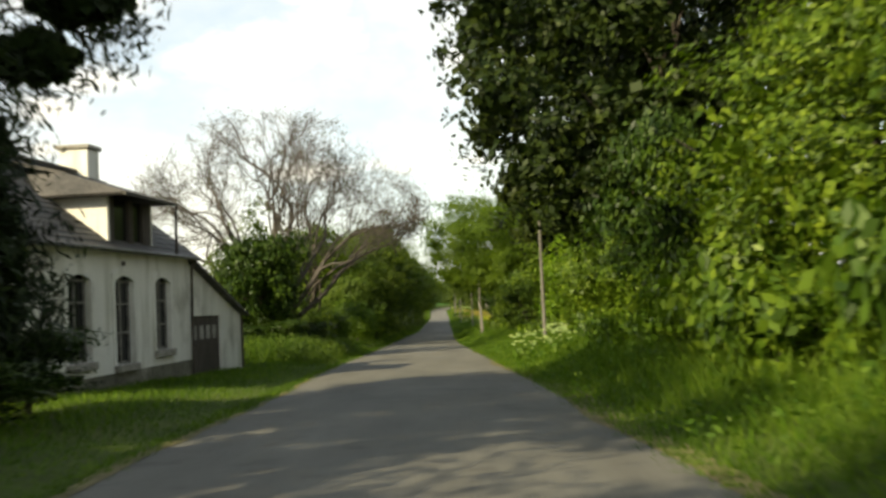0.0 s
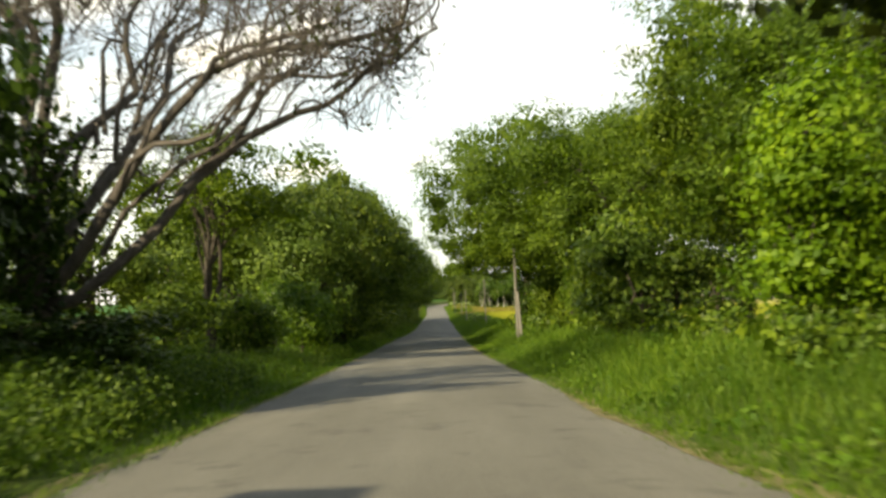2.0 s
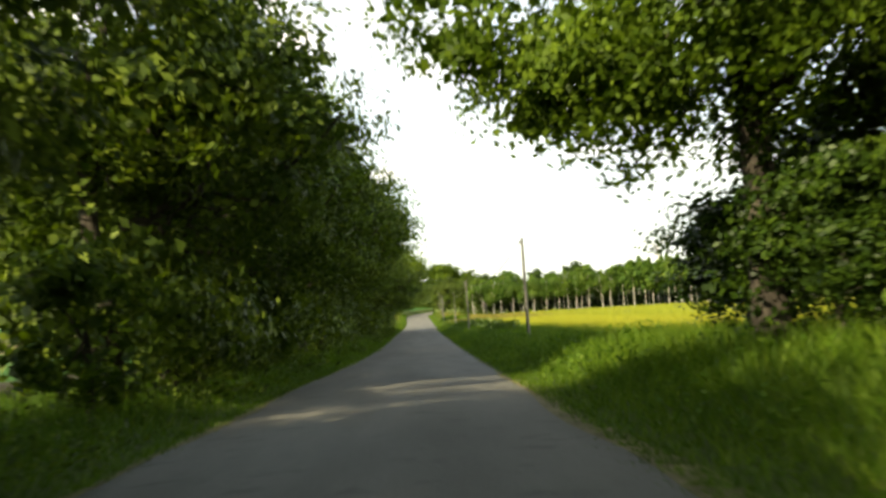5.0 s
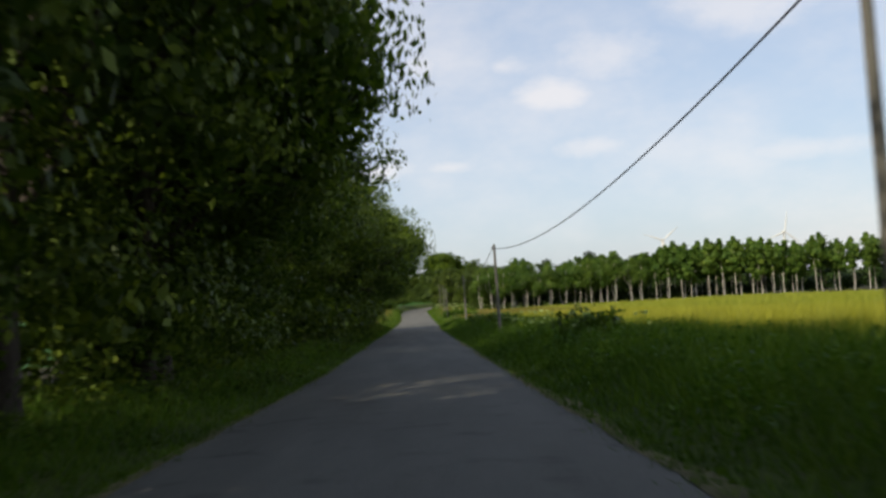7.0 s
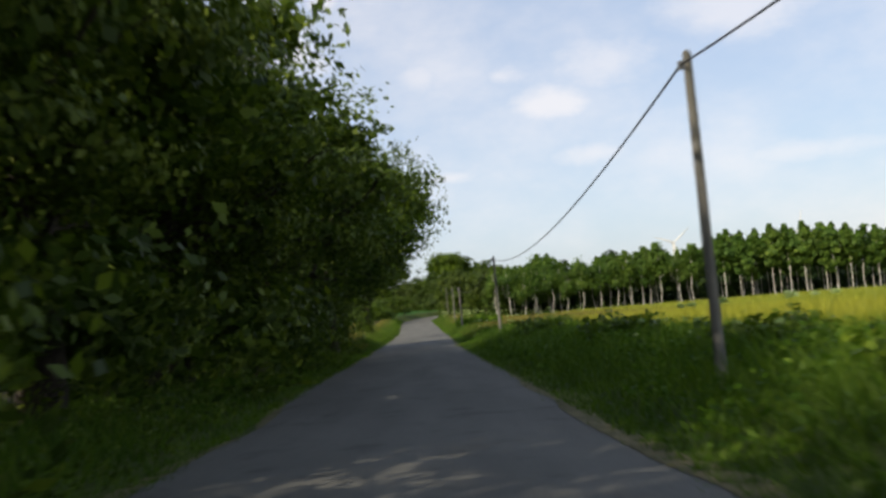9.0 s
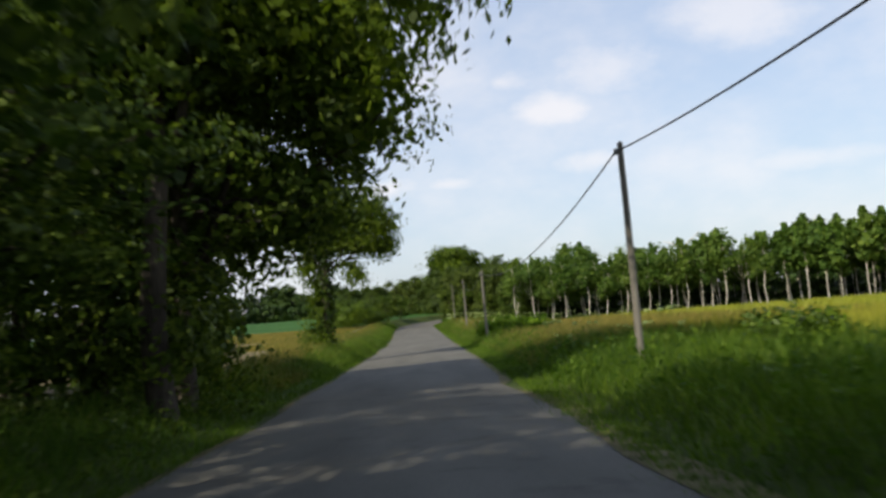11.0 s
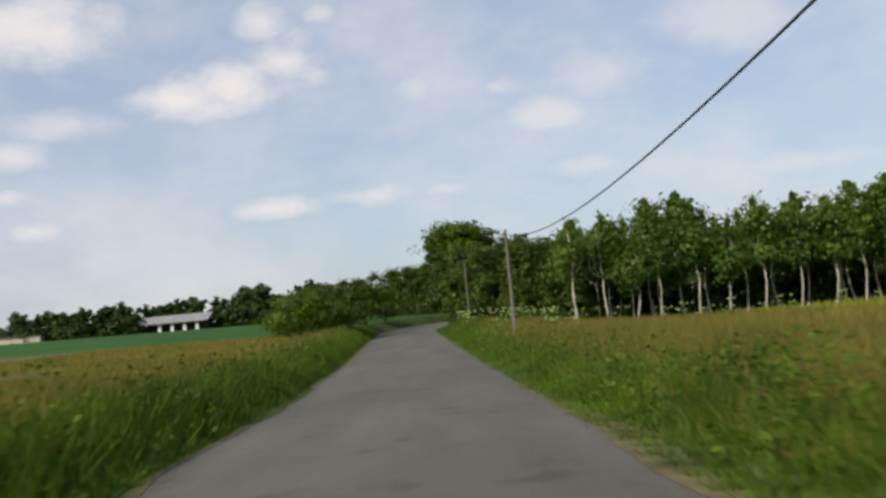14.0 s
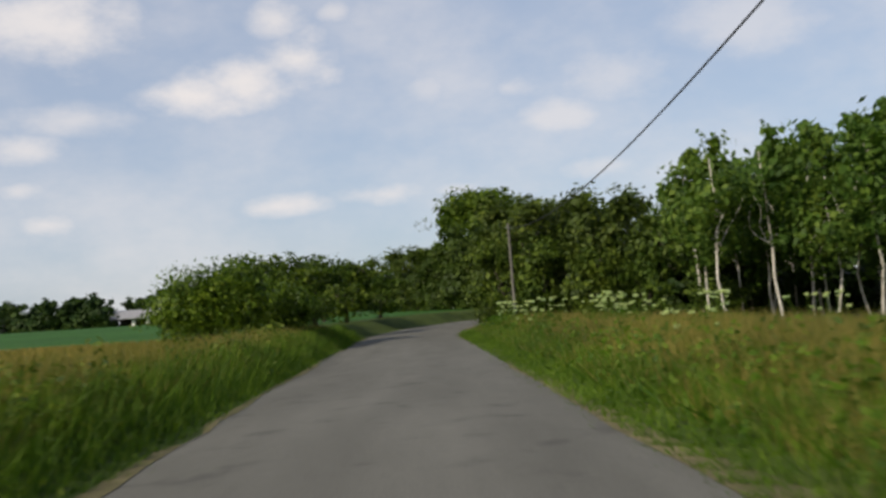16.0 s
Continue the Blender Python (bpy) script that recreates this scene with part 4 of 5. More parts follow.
for x, y, a, s, tl in ((-7.1, 101, -8, 0.76, 0.76), (-6.8, 126, -12, 0.95, 0.92), (-6.8, 135, 9, 1.0, 0.96), (-6.8, 144, -6, 1.05, 1.0), (-6.6, 152.5, 14, 1.08, 1.04), (-6.9, 161, -10, 1.0, 0.98), (-7.7, 171.5, 5, 0.9, 0.92), (-7.9, 181, -12, 0.9, 0.95), (-7.0, 190, 12, 0.92, 0.84), (-5.8, 198, -5, 1.02, 0.92), (-5.6, 206, 8, 1.02, 0.78), (-7.2, 214, -9, 0.8, 0.55), (-5.6, 224.0, 4, 1.0, 0.9)):
    made = copy_thing(reach_tree, stand(x, y, a, s, tl))
    # the paler leaves stand in for sun on these crowns
    if y in (171.5, 181, 198):
        wear(made, LEAF_OLIVE_LIT, "tall olive-green hedgerow tree with sunlight put into its leaf colour")
wear(reach_tree, LEAF_OLIVE_LIT, "olive-green hedgerow tree above the lane, sunlight put into its leaves")
back_tree = tree("wood_tree", "tall tree in the rows added behind the hedge for shade", lobe_cloud(4.6, 0.5, 13.5, 11, 73, 0.5), 4200, 0.5, LEAF_HEDGE, 18, 7, 0.25, limbs=3, clump=0.6)
put(back_tree, -13, 131)
# the last three stand unseen near the start, added to shade the lane
for x, y, a, s, tl in ((-7.4, 114, 120, 1.2, 1.25), (-7.0, 121.5, 10, 1.15, 1.15), (-7.2, 130, 120, 1.25, 1.25), (-7.3, 138.5, 200, 1.35, 1.45), (-8.8, 148, 280, 1.3, 1.4), (-7.2, 157.5, 330, 1.05, 0.72), (-7.4, 165.5, 20, 1.1, 0.72), (-7.5, 174, 100, 1.35, 1.15), (-7.0, 183, 160, 1.4, 1.14), (-6.7, 191.5, 60, 1.4, 1.12), (-6.7, 200, 160, 1.35, 1.12),
                       (-9.5, 3, 20, 1.15, 1.15), (-9.0, -6, 90, 1.2, 1.2), (-12.0, -14, 170, 1.2, 1.2)):
    copy_thing(hedge_tree, stand(x, y, a, s, tl))
# rows added behind the hedge, some out of view, to block the sun
for x, y, a, s in ((-13.5, 219, 40, 0.62), (-17, 211, 120, 0.62), (-13, 207, 250, 0.6), (-14, 144, 90, 1.0), (-13.5, 157, 300, 1.0), (-13.5, 170, 10, 1.0), (-13, 183, 200, 1.0), (-13, 196, 100, 1.0), (-15, 96, 100, 0.75), (-18, 118, 140, 1.0), (-17.5, 129, 220, 1.0), (-19, 141, 20, 1.05), (-19, 154, 120, 1.05), (-18.5, 167, 220, 1.0), (-18, 180, 330, 1.0), (-18, 193, 80, 1.0), (-18.5, 206, 170, 0.65), (-13, 121.5, 280, 0.95)):
    copy_thing(back_tree, stand(x, y, a, s))
haw = put(tree("hawthorn", "open-crowned hawthorn tree with pale leaves in the hedge", lobe_cloud(3.3, 0.9, 6.9, 11, 81, 0.42), 9000, 0.19, LEAF_OLIVE_LIT, 9, 4.5, 0.2, limbs=9, clump=0.34, inside=0.2, core=800), -12.2, 72)
ash_lobes = lobe_cloud(3.9, 5.0, 10.4, 12, 83, 0.45) + [(3.6, -0.6, 8.4, 1.7, 1.7, 0.8), (2.6, 1.2, 6.6, 1.7, 1.6, 0.8)]
put(tree("ash_tree", "spreading ash with airy crown and dark limbs beside the lane", ash_lobes, 9500, 0.17, LEAF_OAK, 91, 6.0, 0.2, limbs=10, clump=0.34, per=40, core=900), -9.2, 76.5, 0, 1.0, 0.88)
copy_thing(hedge_tree, stand(-11.2, 90, 40, 1.0, 1.0))
round_tree = put(tree("rounded_tree", "rounded olive-green hedge tree with sunlight put into its leaf colour", lobe_cloud(3.1, 0.2, 8.2, 12, 87, 0.5), 11000, 0.19, LEAF_OLIVE_LIT, 29, 4.5, 0.18, limbs=6, clump=0.36, per=32, core=2600), -7.6, 88.5, 0)
copy_thing(round_tree, stand(-6.8, 93.8, 140, 1.06, 1.3)); copy_thing(round_tree, stand(-10.6, 97.0, 20, 1.0, 1.1))
copy_thing(round_tree, stand(-11.9, 54.0, 60, 0.52, 0.58)); copy_thing(round_tree, stand(-13.8, 57.0, 200, 0.6, 0.55))
# takes the lighter laurel leaves so that sunlit shrubs are bright by colour
light_shrub = put(tree("light_shrub", "pale green bushy hedge shrub, its lighter leaves standing in for sunlight", lobe_cloud(2.1, 0.0, 3.9, 8, 52), 6500, 0.17, LEAF_LAUREL, 10, 1.8, 0.09, limbs=3, clump=0.32, category="shrub", group="hedgerow shrubs"), -7.0, 84)
for x, y, a, s, tl in ((-8.2, 77.5, 90, 0.8, 0.75), (5.6, 73.5, 130, 1.05, 1.32), (6.5, 101, 200, 0.85, 1.1), (7.6, 96.5, 300, 0.9, 1.15)):
    copy_thing(light_shrub, stand(x, y, a, s, tl))
for x, y, a, s, tl in ((-14.5, 51.5, 0, 1.0, 0.8), (-12.5, 50.0, 70, 0.6, 0.5), (-10.8, 62, 0, 0.9, 0.75), (-8.3, 66, 50, 0.8, 0.6), (-9.0, 70, 70, 0.9, 0.8), (-10.5, 79, 140, 1.0, 0.9), (-8.2, 92.5, 10, 0.8, 0.8), (-7.3, 103, 10, 0.8, 0.8), (-6.6, 110, 50, 0.85, 0.85), (-6.4, 117.5, 200, 0.85, 0.9), (-6.2, 126, 200, 0.85, 0.9), (-7.5, 134, 20, 0.85, 0.9), (-7.4, 142, 80, 0.85, 0.95), (-7.4, 151, 140, 0.85, 0.9), (-7.4, 160, 230, 0.85, 0.9),
                       (-7.4, 169, 20, 0.85, 0.9), (-7.3, 178, 80, 0.85, 0.95), (-7.2, 187, 140, 0.85, 0.9), (-7.1, 196, 230, 0.85, 0.9), (-5.7, 205.5, 30, 0.9, 0.95), (-8.5, 208, 30, 1.1, 1.1)):
    copy_thing(shrub, stand(x, y, a, s, tl))
field_oak_lobes = lobe_cloud(5.0, 3.9, 11.0, 22, 85, 0.5) + [(2.9, 5.5, 6.3, 1.7, 2.2, 1.5), (3.2, 3.0, 6.2, 1.7, 2.0, 1.6), (2.6, 7.5, 6.8, 1.6, 1.8, 1.4), (4.6, -1.5, 6.2, 1.8, 2.6, 1.6), (4.0, -4.0, 6.4, 1.8, 2.2, 1.6), (3.8, 1.5, 5.6, 1.9, 2.4, 1.4), (3.0, 4.0, 5.0, 1.7, 2.2, 1.3), (2.0, 6.0, 4.0, 1.5, 1.8, 1.1), (0.6, 6.6, 3.1, 1.5, 1.5, 1.1), (1.0, 5.0, 6.6, 2.4, 2.4, 2.0), (-1.5, 7.0, 5.6, 2.2, 2.2, 2.0), (0.4, 7.0, 4.8, 1.8, 1.8, 1.6), (-0.8, 4.0, 2.0, 1.9, 2.4, 2.0)]
put(tree("field_oak", "dark shaded oak hanging over the lane where the hedge ends", field_oak_lobes, 38000, 0.205, LEAF_OAK, 92, 6.5, 0.25, limbs=7, clump=0.36, per=26, core=9000, inside=0.35), -5.4, 221.4, 0, 1.0, 1.2)
copy_thing(bpy.data.objects["field_oak"], stand(-6.5, 151.0, 0, 0.95, 0.92))
ash = bpy.data.objects["ash_tree"]
copy_thing(ash, stand(-7.6, 184, 0, 0.95, 0.84))
copy_thing(hedge_tree, stand(-8.8, 210, 30, 1.0, 0.6))
copy_thing(hedge_tree, stand(-8.8, 218, 130, 1.0, 0.7))
copy_thing(hedge_tree, stand(-11.5, 222.5, 200, 1.1, 1.0))
copy_thing(bpy.data.objects["field_oak"], stand(-8.9, 228.5, 0, 0.75, 0.68))
copy_thing(hedge_tree, stand(8.8, 103, 60, 1.12, 1.2))
copy_thing(hedge_tree, stand(9.2, 115, 150, 1.0, 1.1))
copy_thing(back_tree, stand(-14.5, 232, 200, 0.85, 0.62))
for x, y, a, s in ((-6.8, 228.5, 20, 1.05), (-7.4, 224.5, 100, 0.95), (-9.5, 226, 40, 1.3), (-9.0, 230, 0, 1.35), (-12, 231, 0, 1.4)):
    copy_thing(shrub, stand(x, y, a, s))
lone = [(-1.45, 0.1, 6.2, 1.0, 1.0, 0.7), (-0.6, 0.2, 5.7, 1.2, 1.2, 1.1), (0.4, -0.2, 5.5, 1.3, 1.3, 1.3), (1.95, 0, 6.4, 1.2, 1.2, 1.0), (3.05, 0.2, 5.5, 0.65, 0.65, 0.6), (2.1, 0.3, 4.8, 1.1, 1.0, 0.4), (2.2, 0, 5.5, 1.2, 1.1, 0.7), (1.2, 0, 5.1, 1.0, 1.0, 0.8),
        (-0.6, 0, 3.9, 0.8, 0.8, 0.8), (-0.2, 0, 2.9, 0.5, 0.5, 0.9), (-0.2, 0, 1.8, 0.5, 0.5, 0.9), (-0.35, 0, 0.9, 0.7, 0.7, 0.8), (0.3, 2.2, 5.6, 1.4, 1.3, 1.1), (1.9, 2.4, 5.3, 1.2, 1.3, 0.9), (2.5, 3.3, 4.7, 0.9, 1.0, 0.6), (0.9, 3.6, 6.0, 1.2, 1.2, 0.9), (2.9, 0.6, 4.7, 0.7, 0.9, 0.45), (2.5, -0.3, 6.1, 0.7, 0.8, 0.6), (-1.6, 1.6, 5.6, 0.9, 1.2, 0.7), (1.6, 0, 3.3, 0.45, 0.5, 0.5), (1.35, 0.2, 3.7, 0.5, 0.5, 0.5), (-0.55, 0, 0.4, 0.7, 0.6, 0.5)]
put(tree("lone_tree", "lopsided ivy-clad tree standing alone at the field edge", lone, 27000, 0.15, LEAF_OAK, 12, 5.0, 0.18, limbs=10, clump=0.25, per=30, ivy=1200, core=1500), -5.05, 251)
# bushes, copse and far crowns
elder = put(tree("elder_bush", "broad rounded elder bush at the roadside", lobe_cloud(3.0, 0.0, 4.0, 10, 91), 9000, 0.19, LEAF_LAUREL, 13, 2, 0.1, clump=0.36, category="bush"), -9.3, 337.5, 0, 0.9, 0.9)
copy_thing(elder, stand(-11.2, 345, 70, 0.75, 0.7))
copy_thing(elder, stand(-7.6, 342, 170, 0.9, 0.9))
for x, y, a, s, tl in ((-7.2, 344, 10, 1.25, 1.05), (-6.6, 352, 90, 1.3, 1.1), (-5.6, 362, 180, 1.4, 1.1), (-10, 352, 10, 1.4, 1.1), (-4.0, 374, 10, 1.4, 1.0), (-12, 362, 10, 1.4, 1.0), (-8, 372, 10, 1.4, 1.0)):
    copy_thing(shrub, stand(x, y, a, s, tl))
for x, y, a, s, tl in ((3.6, 352.0, 10, 1.0, 1.3), (5.6, 350.3, 80, 1.1, 1.25), (8.0, 348.3, 140, 1.0, 1.1), (10.4, 346.5, 200, 1.0, 1.0), (13, 344, 20, 0.9, 0.7), (9.5, 372, 0, 1.3, 1.2), (13.5, 378, 60, 1.4, 1.2), (18, 384, 60, 1.4, 1.2), (5.5, 366, 60, 0.8, 0.8)):
    copy_thing(shrub, stand(x, y, a, s, tl))
copse = put(tree("copse_tree", "bushy tree of a dense roadside copse behind a pole", lobe_cloud(3.4, 0.0, 7.8, 12, 101, 0.5) + [(0, 0, 1.0, 3.4, 3.4, 1.6)], 6000, 0.3, LEAF_COPSE, 14, 4, 0.16, clump=0.4, core=2400), 5.2, 354)
for x, y, a, s, tl in ((8.8, 351, 60, 1.0, 1.05), (12.2, 348, 120, 0.9, 1.0), (6.5, 361, 200, 0.85, 1.05), (11, 360, 200, 1.1, 1.15), (16, 352, 300, 1.0, 1.0), (16, 366, 30, 1.0, 1.15), (20, 358, 30, 1.0, 1.0)):
    copy_thing(copse, stand(x, y, a, s, tl))
dome = put(tree("dome_tree", "big dome-shaped dark green tree above the copse", lobe_cloud(7.4, 0.0, 13.2, 16, 111, 0.42), 15000, 0.5, LEAF_OAK, 15, 7, 0.4, clump=0.5, core=5000), 8.0, 408, 0, 1.2, 0.98)
for x, y, a, s, tl in ((-1.5, 404, 0, 1.2, 0.95), (3.5, 396, 70, 1.25, 1.2), (6.8, 392, 130, 1.2, 1.2), (-5, 436, 20, 1.3, 1.05), (-0.5, 446, 90, 1.4, 1.2), (4, 440, 150, 1.3, 1.1), (2.0, 398, 200, 1.1, 0.95), (15, 398, 60, 1.5, 1.35), (22, 392, 100, 1.4, 1.25), (14, 380, 10, 1.3, 1.2), (-10, 430, 10, 1.2, 0.9), (26, 372, 10, 1.3, 1.2), (9, 376, 99, 1.2, 1.1), (-16, 440, 10, 1.2, 0.9)):
    copy_thing(copse, stand(x, y, a, s, tl))


def build_bare_tree():
    rng = np.random.RandomState(77)
    top = tagged(new("bare_tree"), "nearly leafless tree with a wide dome of fine twigs", "tree")
    trunk = wiggle((0, 0, -0.3), (0.3, 0, 4.0), 7, 0.08, rng)
    part_mesh("trunk", [tube(trunk, np.linspace(0.45, 0.28, 7), 10)], BARK_GREY, top)
    tips = []
    mid, size = np.array([0.0, 0.0, 7.2]), np.array([8.5, 5.6, 6.4])

    def grow(a, d, length, r, level, acc):
        n = 6 if level < 4 else 4
        b = a + d * length
        far = np.linalg.norm((b - mid) / size)
        if far > 0.97:  # the twigs end in one rounded dome
            b = mid + (b - mid) / far * rng.uniform(0.84, 1.02)
        b[2] = max(b[2], rng.uniform(3.3, 5.0) + 0.26 * np.hypot(b[0], b[1]))
        p = wiggle(a, b, n, 0.05 * length, rng, 0.04 * length)
        acc.append(tube(p, np.linspace(r, r * 0.6, n), (8, 7, 5, 4, 3, 3)[level - 1]))
        if level >= 6 or (far > 1.1 and level >= 4):
            tips.append(p[-1])
            return
        for k in range((4, 3, 4, 3, 4)[level - 1]):
            t = rng.uniform(0.3, 1.0) if k else 1.0
            q = a + (b - a) * t
            e = d + rng.normal(size=3) * (0.42 if level < 4 else 0.6)
            e[2] += 0.06
            e /= np.linalg.norm(e)
            grow(q, e, length * rng.uniform(0.58, 0.78), max(r * (0.58 if k == 0 else 0.45), 0.012), level + 1, acc)

    for k in range(9):
        ang = 2 * math.pi * k / 9 + rng.uniform(-0.3, 0.3)
        d = np.array([math.cos(ang), 0.8 * math.sin(ang), (0.45, 1.1, 0.7, 2.0)[k % 4] + rng.uniform(-0.1, 0.15)])
        d /= np.linalg.norm(d)
        acc = []
        grow(trunk[3 + k % 4], d, 4.6, 0.15, 1, acc)
        part_mesh("limb", acc, BARK_GREY, top, "grey branching limb with bare twigs")
    tp = np.array(tips)
    pick = tp[rng.randint(0, len(tp), 5200)] + rng.normal(size=(5200, 3)) * 0.2
    part_mesh("foliage", [leaves(pick, 0.115, rng)], BUD_LEAF, top, "sparse withered leaves", smooth=False)
    h = rng.uniform(0, 5.6, 2600); an = rng.uniform(0, 6.283, 2600); rr = 0.45 + np.abs(rng.normal(0, 0.45, 2600))
    p = np.stack([np.cos(an) * rr, np.sin(an) * rr, h], 1)
    part_mesh("ivy", [leaves(p, 0.19, rng, slim=0.8)], LEAF_IVY, top, "dark ivy round the trunk", smooth=False)
    climb, _ = crown_points([(-1.4, -0.4, 5.6, 1.1, 1.0, 1.8), (-0.9, -0.2, 7.4, 0.7, 0.7, 1.1), (-2.6, 0.2, 4.8, 1.3, 1.1, 1.3)], 2400, rng, 0.28, 24)
    part_mesh("ivy", [leaves(climb, 0.17, rng, slim=0.7)], LEAF_OLIVE_LIT, top, "pale green ivy climbing a limb", smooth=False)
    put(top, -9.0, 58, 0, 1.0)


build_bare_tree()


copse_light = put(tree("wood_edge_tree", "leafy tree of the wood behind the poplars", lobe_cloud(3.6, 0.0, 8.0, 9, 103, 0.5), 900, 0.8, LEAF_FAR, 19, 4, 0.1, limbs=1, clump=0.5), 18, 372)


def build_plantation():
    rng = np.random.RandomState(5)
    kinds = []
    for k in range(6):
        h = (6.5, 7.6, 7.0, 8.1, 7.0, 7.8)[k]
        lob = [(rng.normal(0, 0.4), rng.normal(0, 0.4), h * z, w, w, hh) for z, w, hh in ((0.50, 0.9, 0.7), (0.60, 1.3, 0.9), (0.70, 1.4, 1.0), (0.80, 1.2, 1.0), (0.89, 0.75, 0.9), (0.98, 0.32, 0.7))]
        count, size = (1150, 0.32) if k < 4 else (380, 0.58)
        kinds.append(tree("poplar", "slim plantation poplar with a pale crooked trunk", lob, count, size, LEAF_POPLAR, 200 + k, h * 0.92, 0.055, BARK_WHITE, limbs=3, lean=(rng.uniform(-0.4, 0.4), 0), clump=0.34, per=16, group="poplar plantation", crook=0.16, core=160))
    used = [False] * 6
    for row in range(4):
        x = 11.2 + row * 0.8
        while x < (150 if row < 2 else 75):
            k = rng.randint(4) if x < 45 else 4 + rng.randint(2)
            m = stand(x + rng.uniform(-0.6, 0.6), 336 + row * 4.5 + rng.uniform(-0.8, 0.8) + 0.02 * x, rng.uniform(0, 360), rng.uniform(0.93, 1.07) if x < 19 else rng.uniform(1.04, 1.24) if x < 42 else rng.uniform(1.06, 1.27))
            if used[k]:
                copy_thing(kinds[k], m)
            else:
                kinds[k].matrix_basis = m; used[k] = True
            x += rng.uniform(1.6, 3.3) * (1 if x < 70 else 1.35)
    for k in range(26):
        copy_thing(copse_light, stand(22 + k * 6.2, 366 + rng.uniform(-3, 8), rng.uniform(0, 360), rng.uniform(0.9, 1.2), rng.uniform(0.75, 0.95)))
    x = 12.0
    while x < 150:
        m = stand(x, 349 + rng.uniform(-4, 5), rng.uniform(0, 360), rng.uniform(1.0, 1.4), rng.uniform(0.7, 1.2))
        copy_thing(low_shrub, m)
        x += 2.6 if x < 80 else 5.0


build_plantation()


def build_far_trees():
    rng = np.random.RandomState(9)
    rounds = tree("far_tree", "distant rounded dark green tree on the skyline", lobe_cloud(4.6, -0.8, 10.5, 9, 121, 0.5) + [(0, 0, 0.6, 4.6, 4.6, 1.6), (-2.4, 0, 2.4, 2.8, 2.8, 2.4), (2.4, 0, 2.2, 2.8, 2.8, 2.4)], 1300, 1.0, LEAF_FAR, 16, 5, 0.1, clump=0.6, limbs=1)
    tall = tree("far_poplar", "distant slender pointed poplar on the skyline", [(0, 0, 7, 1.3, 1.3, 6.5), (0, 0, 4, 1.5, 1.5, 3)], 500, 0.75, LEAF_FAR, 17, 9, 0.1, clump=0.4, limbs=1)
    put(rounds, -92, 560); put(tall, -33, 640)
    spots = [(-101, 562, 1.1), (-97, 568, 1.0), (-87, 562, 1.05), (-82, 566, 0.95), (-108, 575, 1.1), (-118, 575, 1.0), (-128, 570, 0.95), (-140, 565, 1.0), (-150, 560, 1.1), (-92, 580, 1.3)]
    spots += [(x + rng.uniform(-1.5, 1.5), 604 + rng.uniform(-12, 25), rng.uniform(0.85, 1.5)) for x in range(-80, -2, 3)]
    spots += [(x, 640 + rng.uniform(0, 40), rng.uniform(1.1, 1.6)) for x in range(-180, -80, 8)]
    spots += [(-12, 500, 0.8), (-17, 515, 0.75), (-6, 520, 0.9), (-22, 505, 0.65), (-28, 520, 0.6), (-34, 530, 0.6), (-1, 500, 0.8)]
    spots += [(x, 470 + rng.uniform(0, 30), rng.uniform(1.0, 1.35)) for x in range(26, 200, 7)]
    for x, y, s in spots:
        copy_thing(rounds, stand(x, y, rng.uniform(0, 360), s, s * rng.uniform(0.85, 1.1)))
    for k in range(22):
        copy_thing(low_shrub, stand(-152 + 5.2 * k + rng.uniform(-1, 1), 558 + rng.uniform(-2, 6) if k < 15 else 572, rng.uniform(0, 360), rng.uniform(2.0, 2.6), rng.uniform(1.5, 2.0), 0.6))
    for x, y, s in ((-36, 642, 1.0), (-30, 638, 0.85), (-27, 642, 1.05), (-39, 645, 0.8)):
        copy_thing(tall, stand(x, y, 0, s))


build_far_trees()

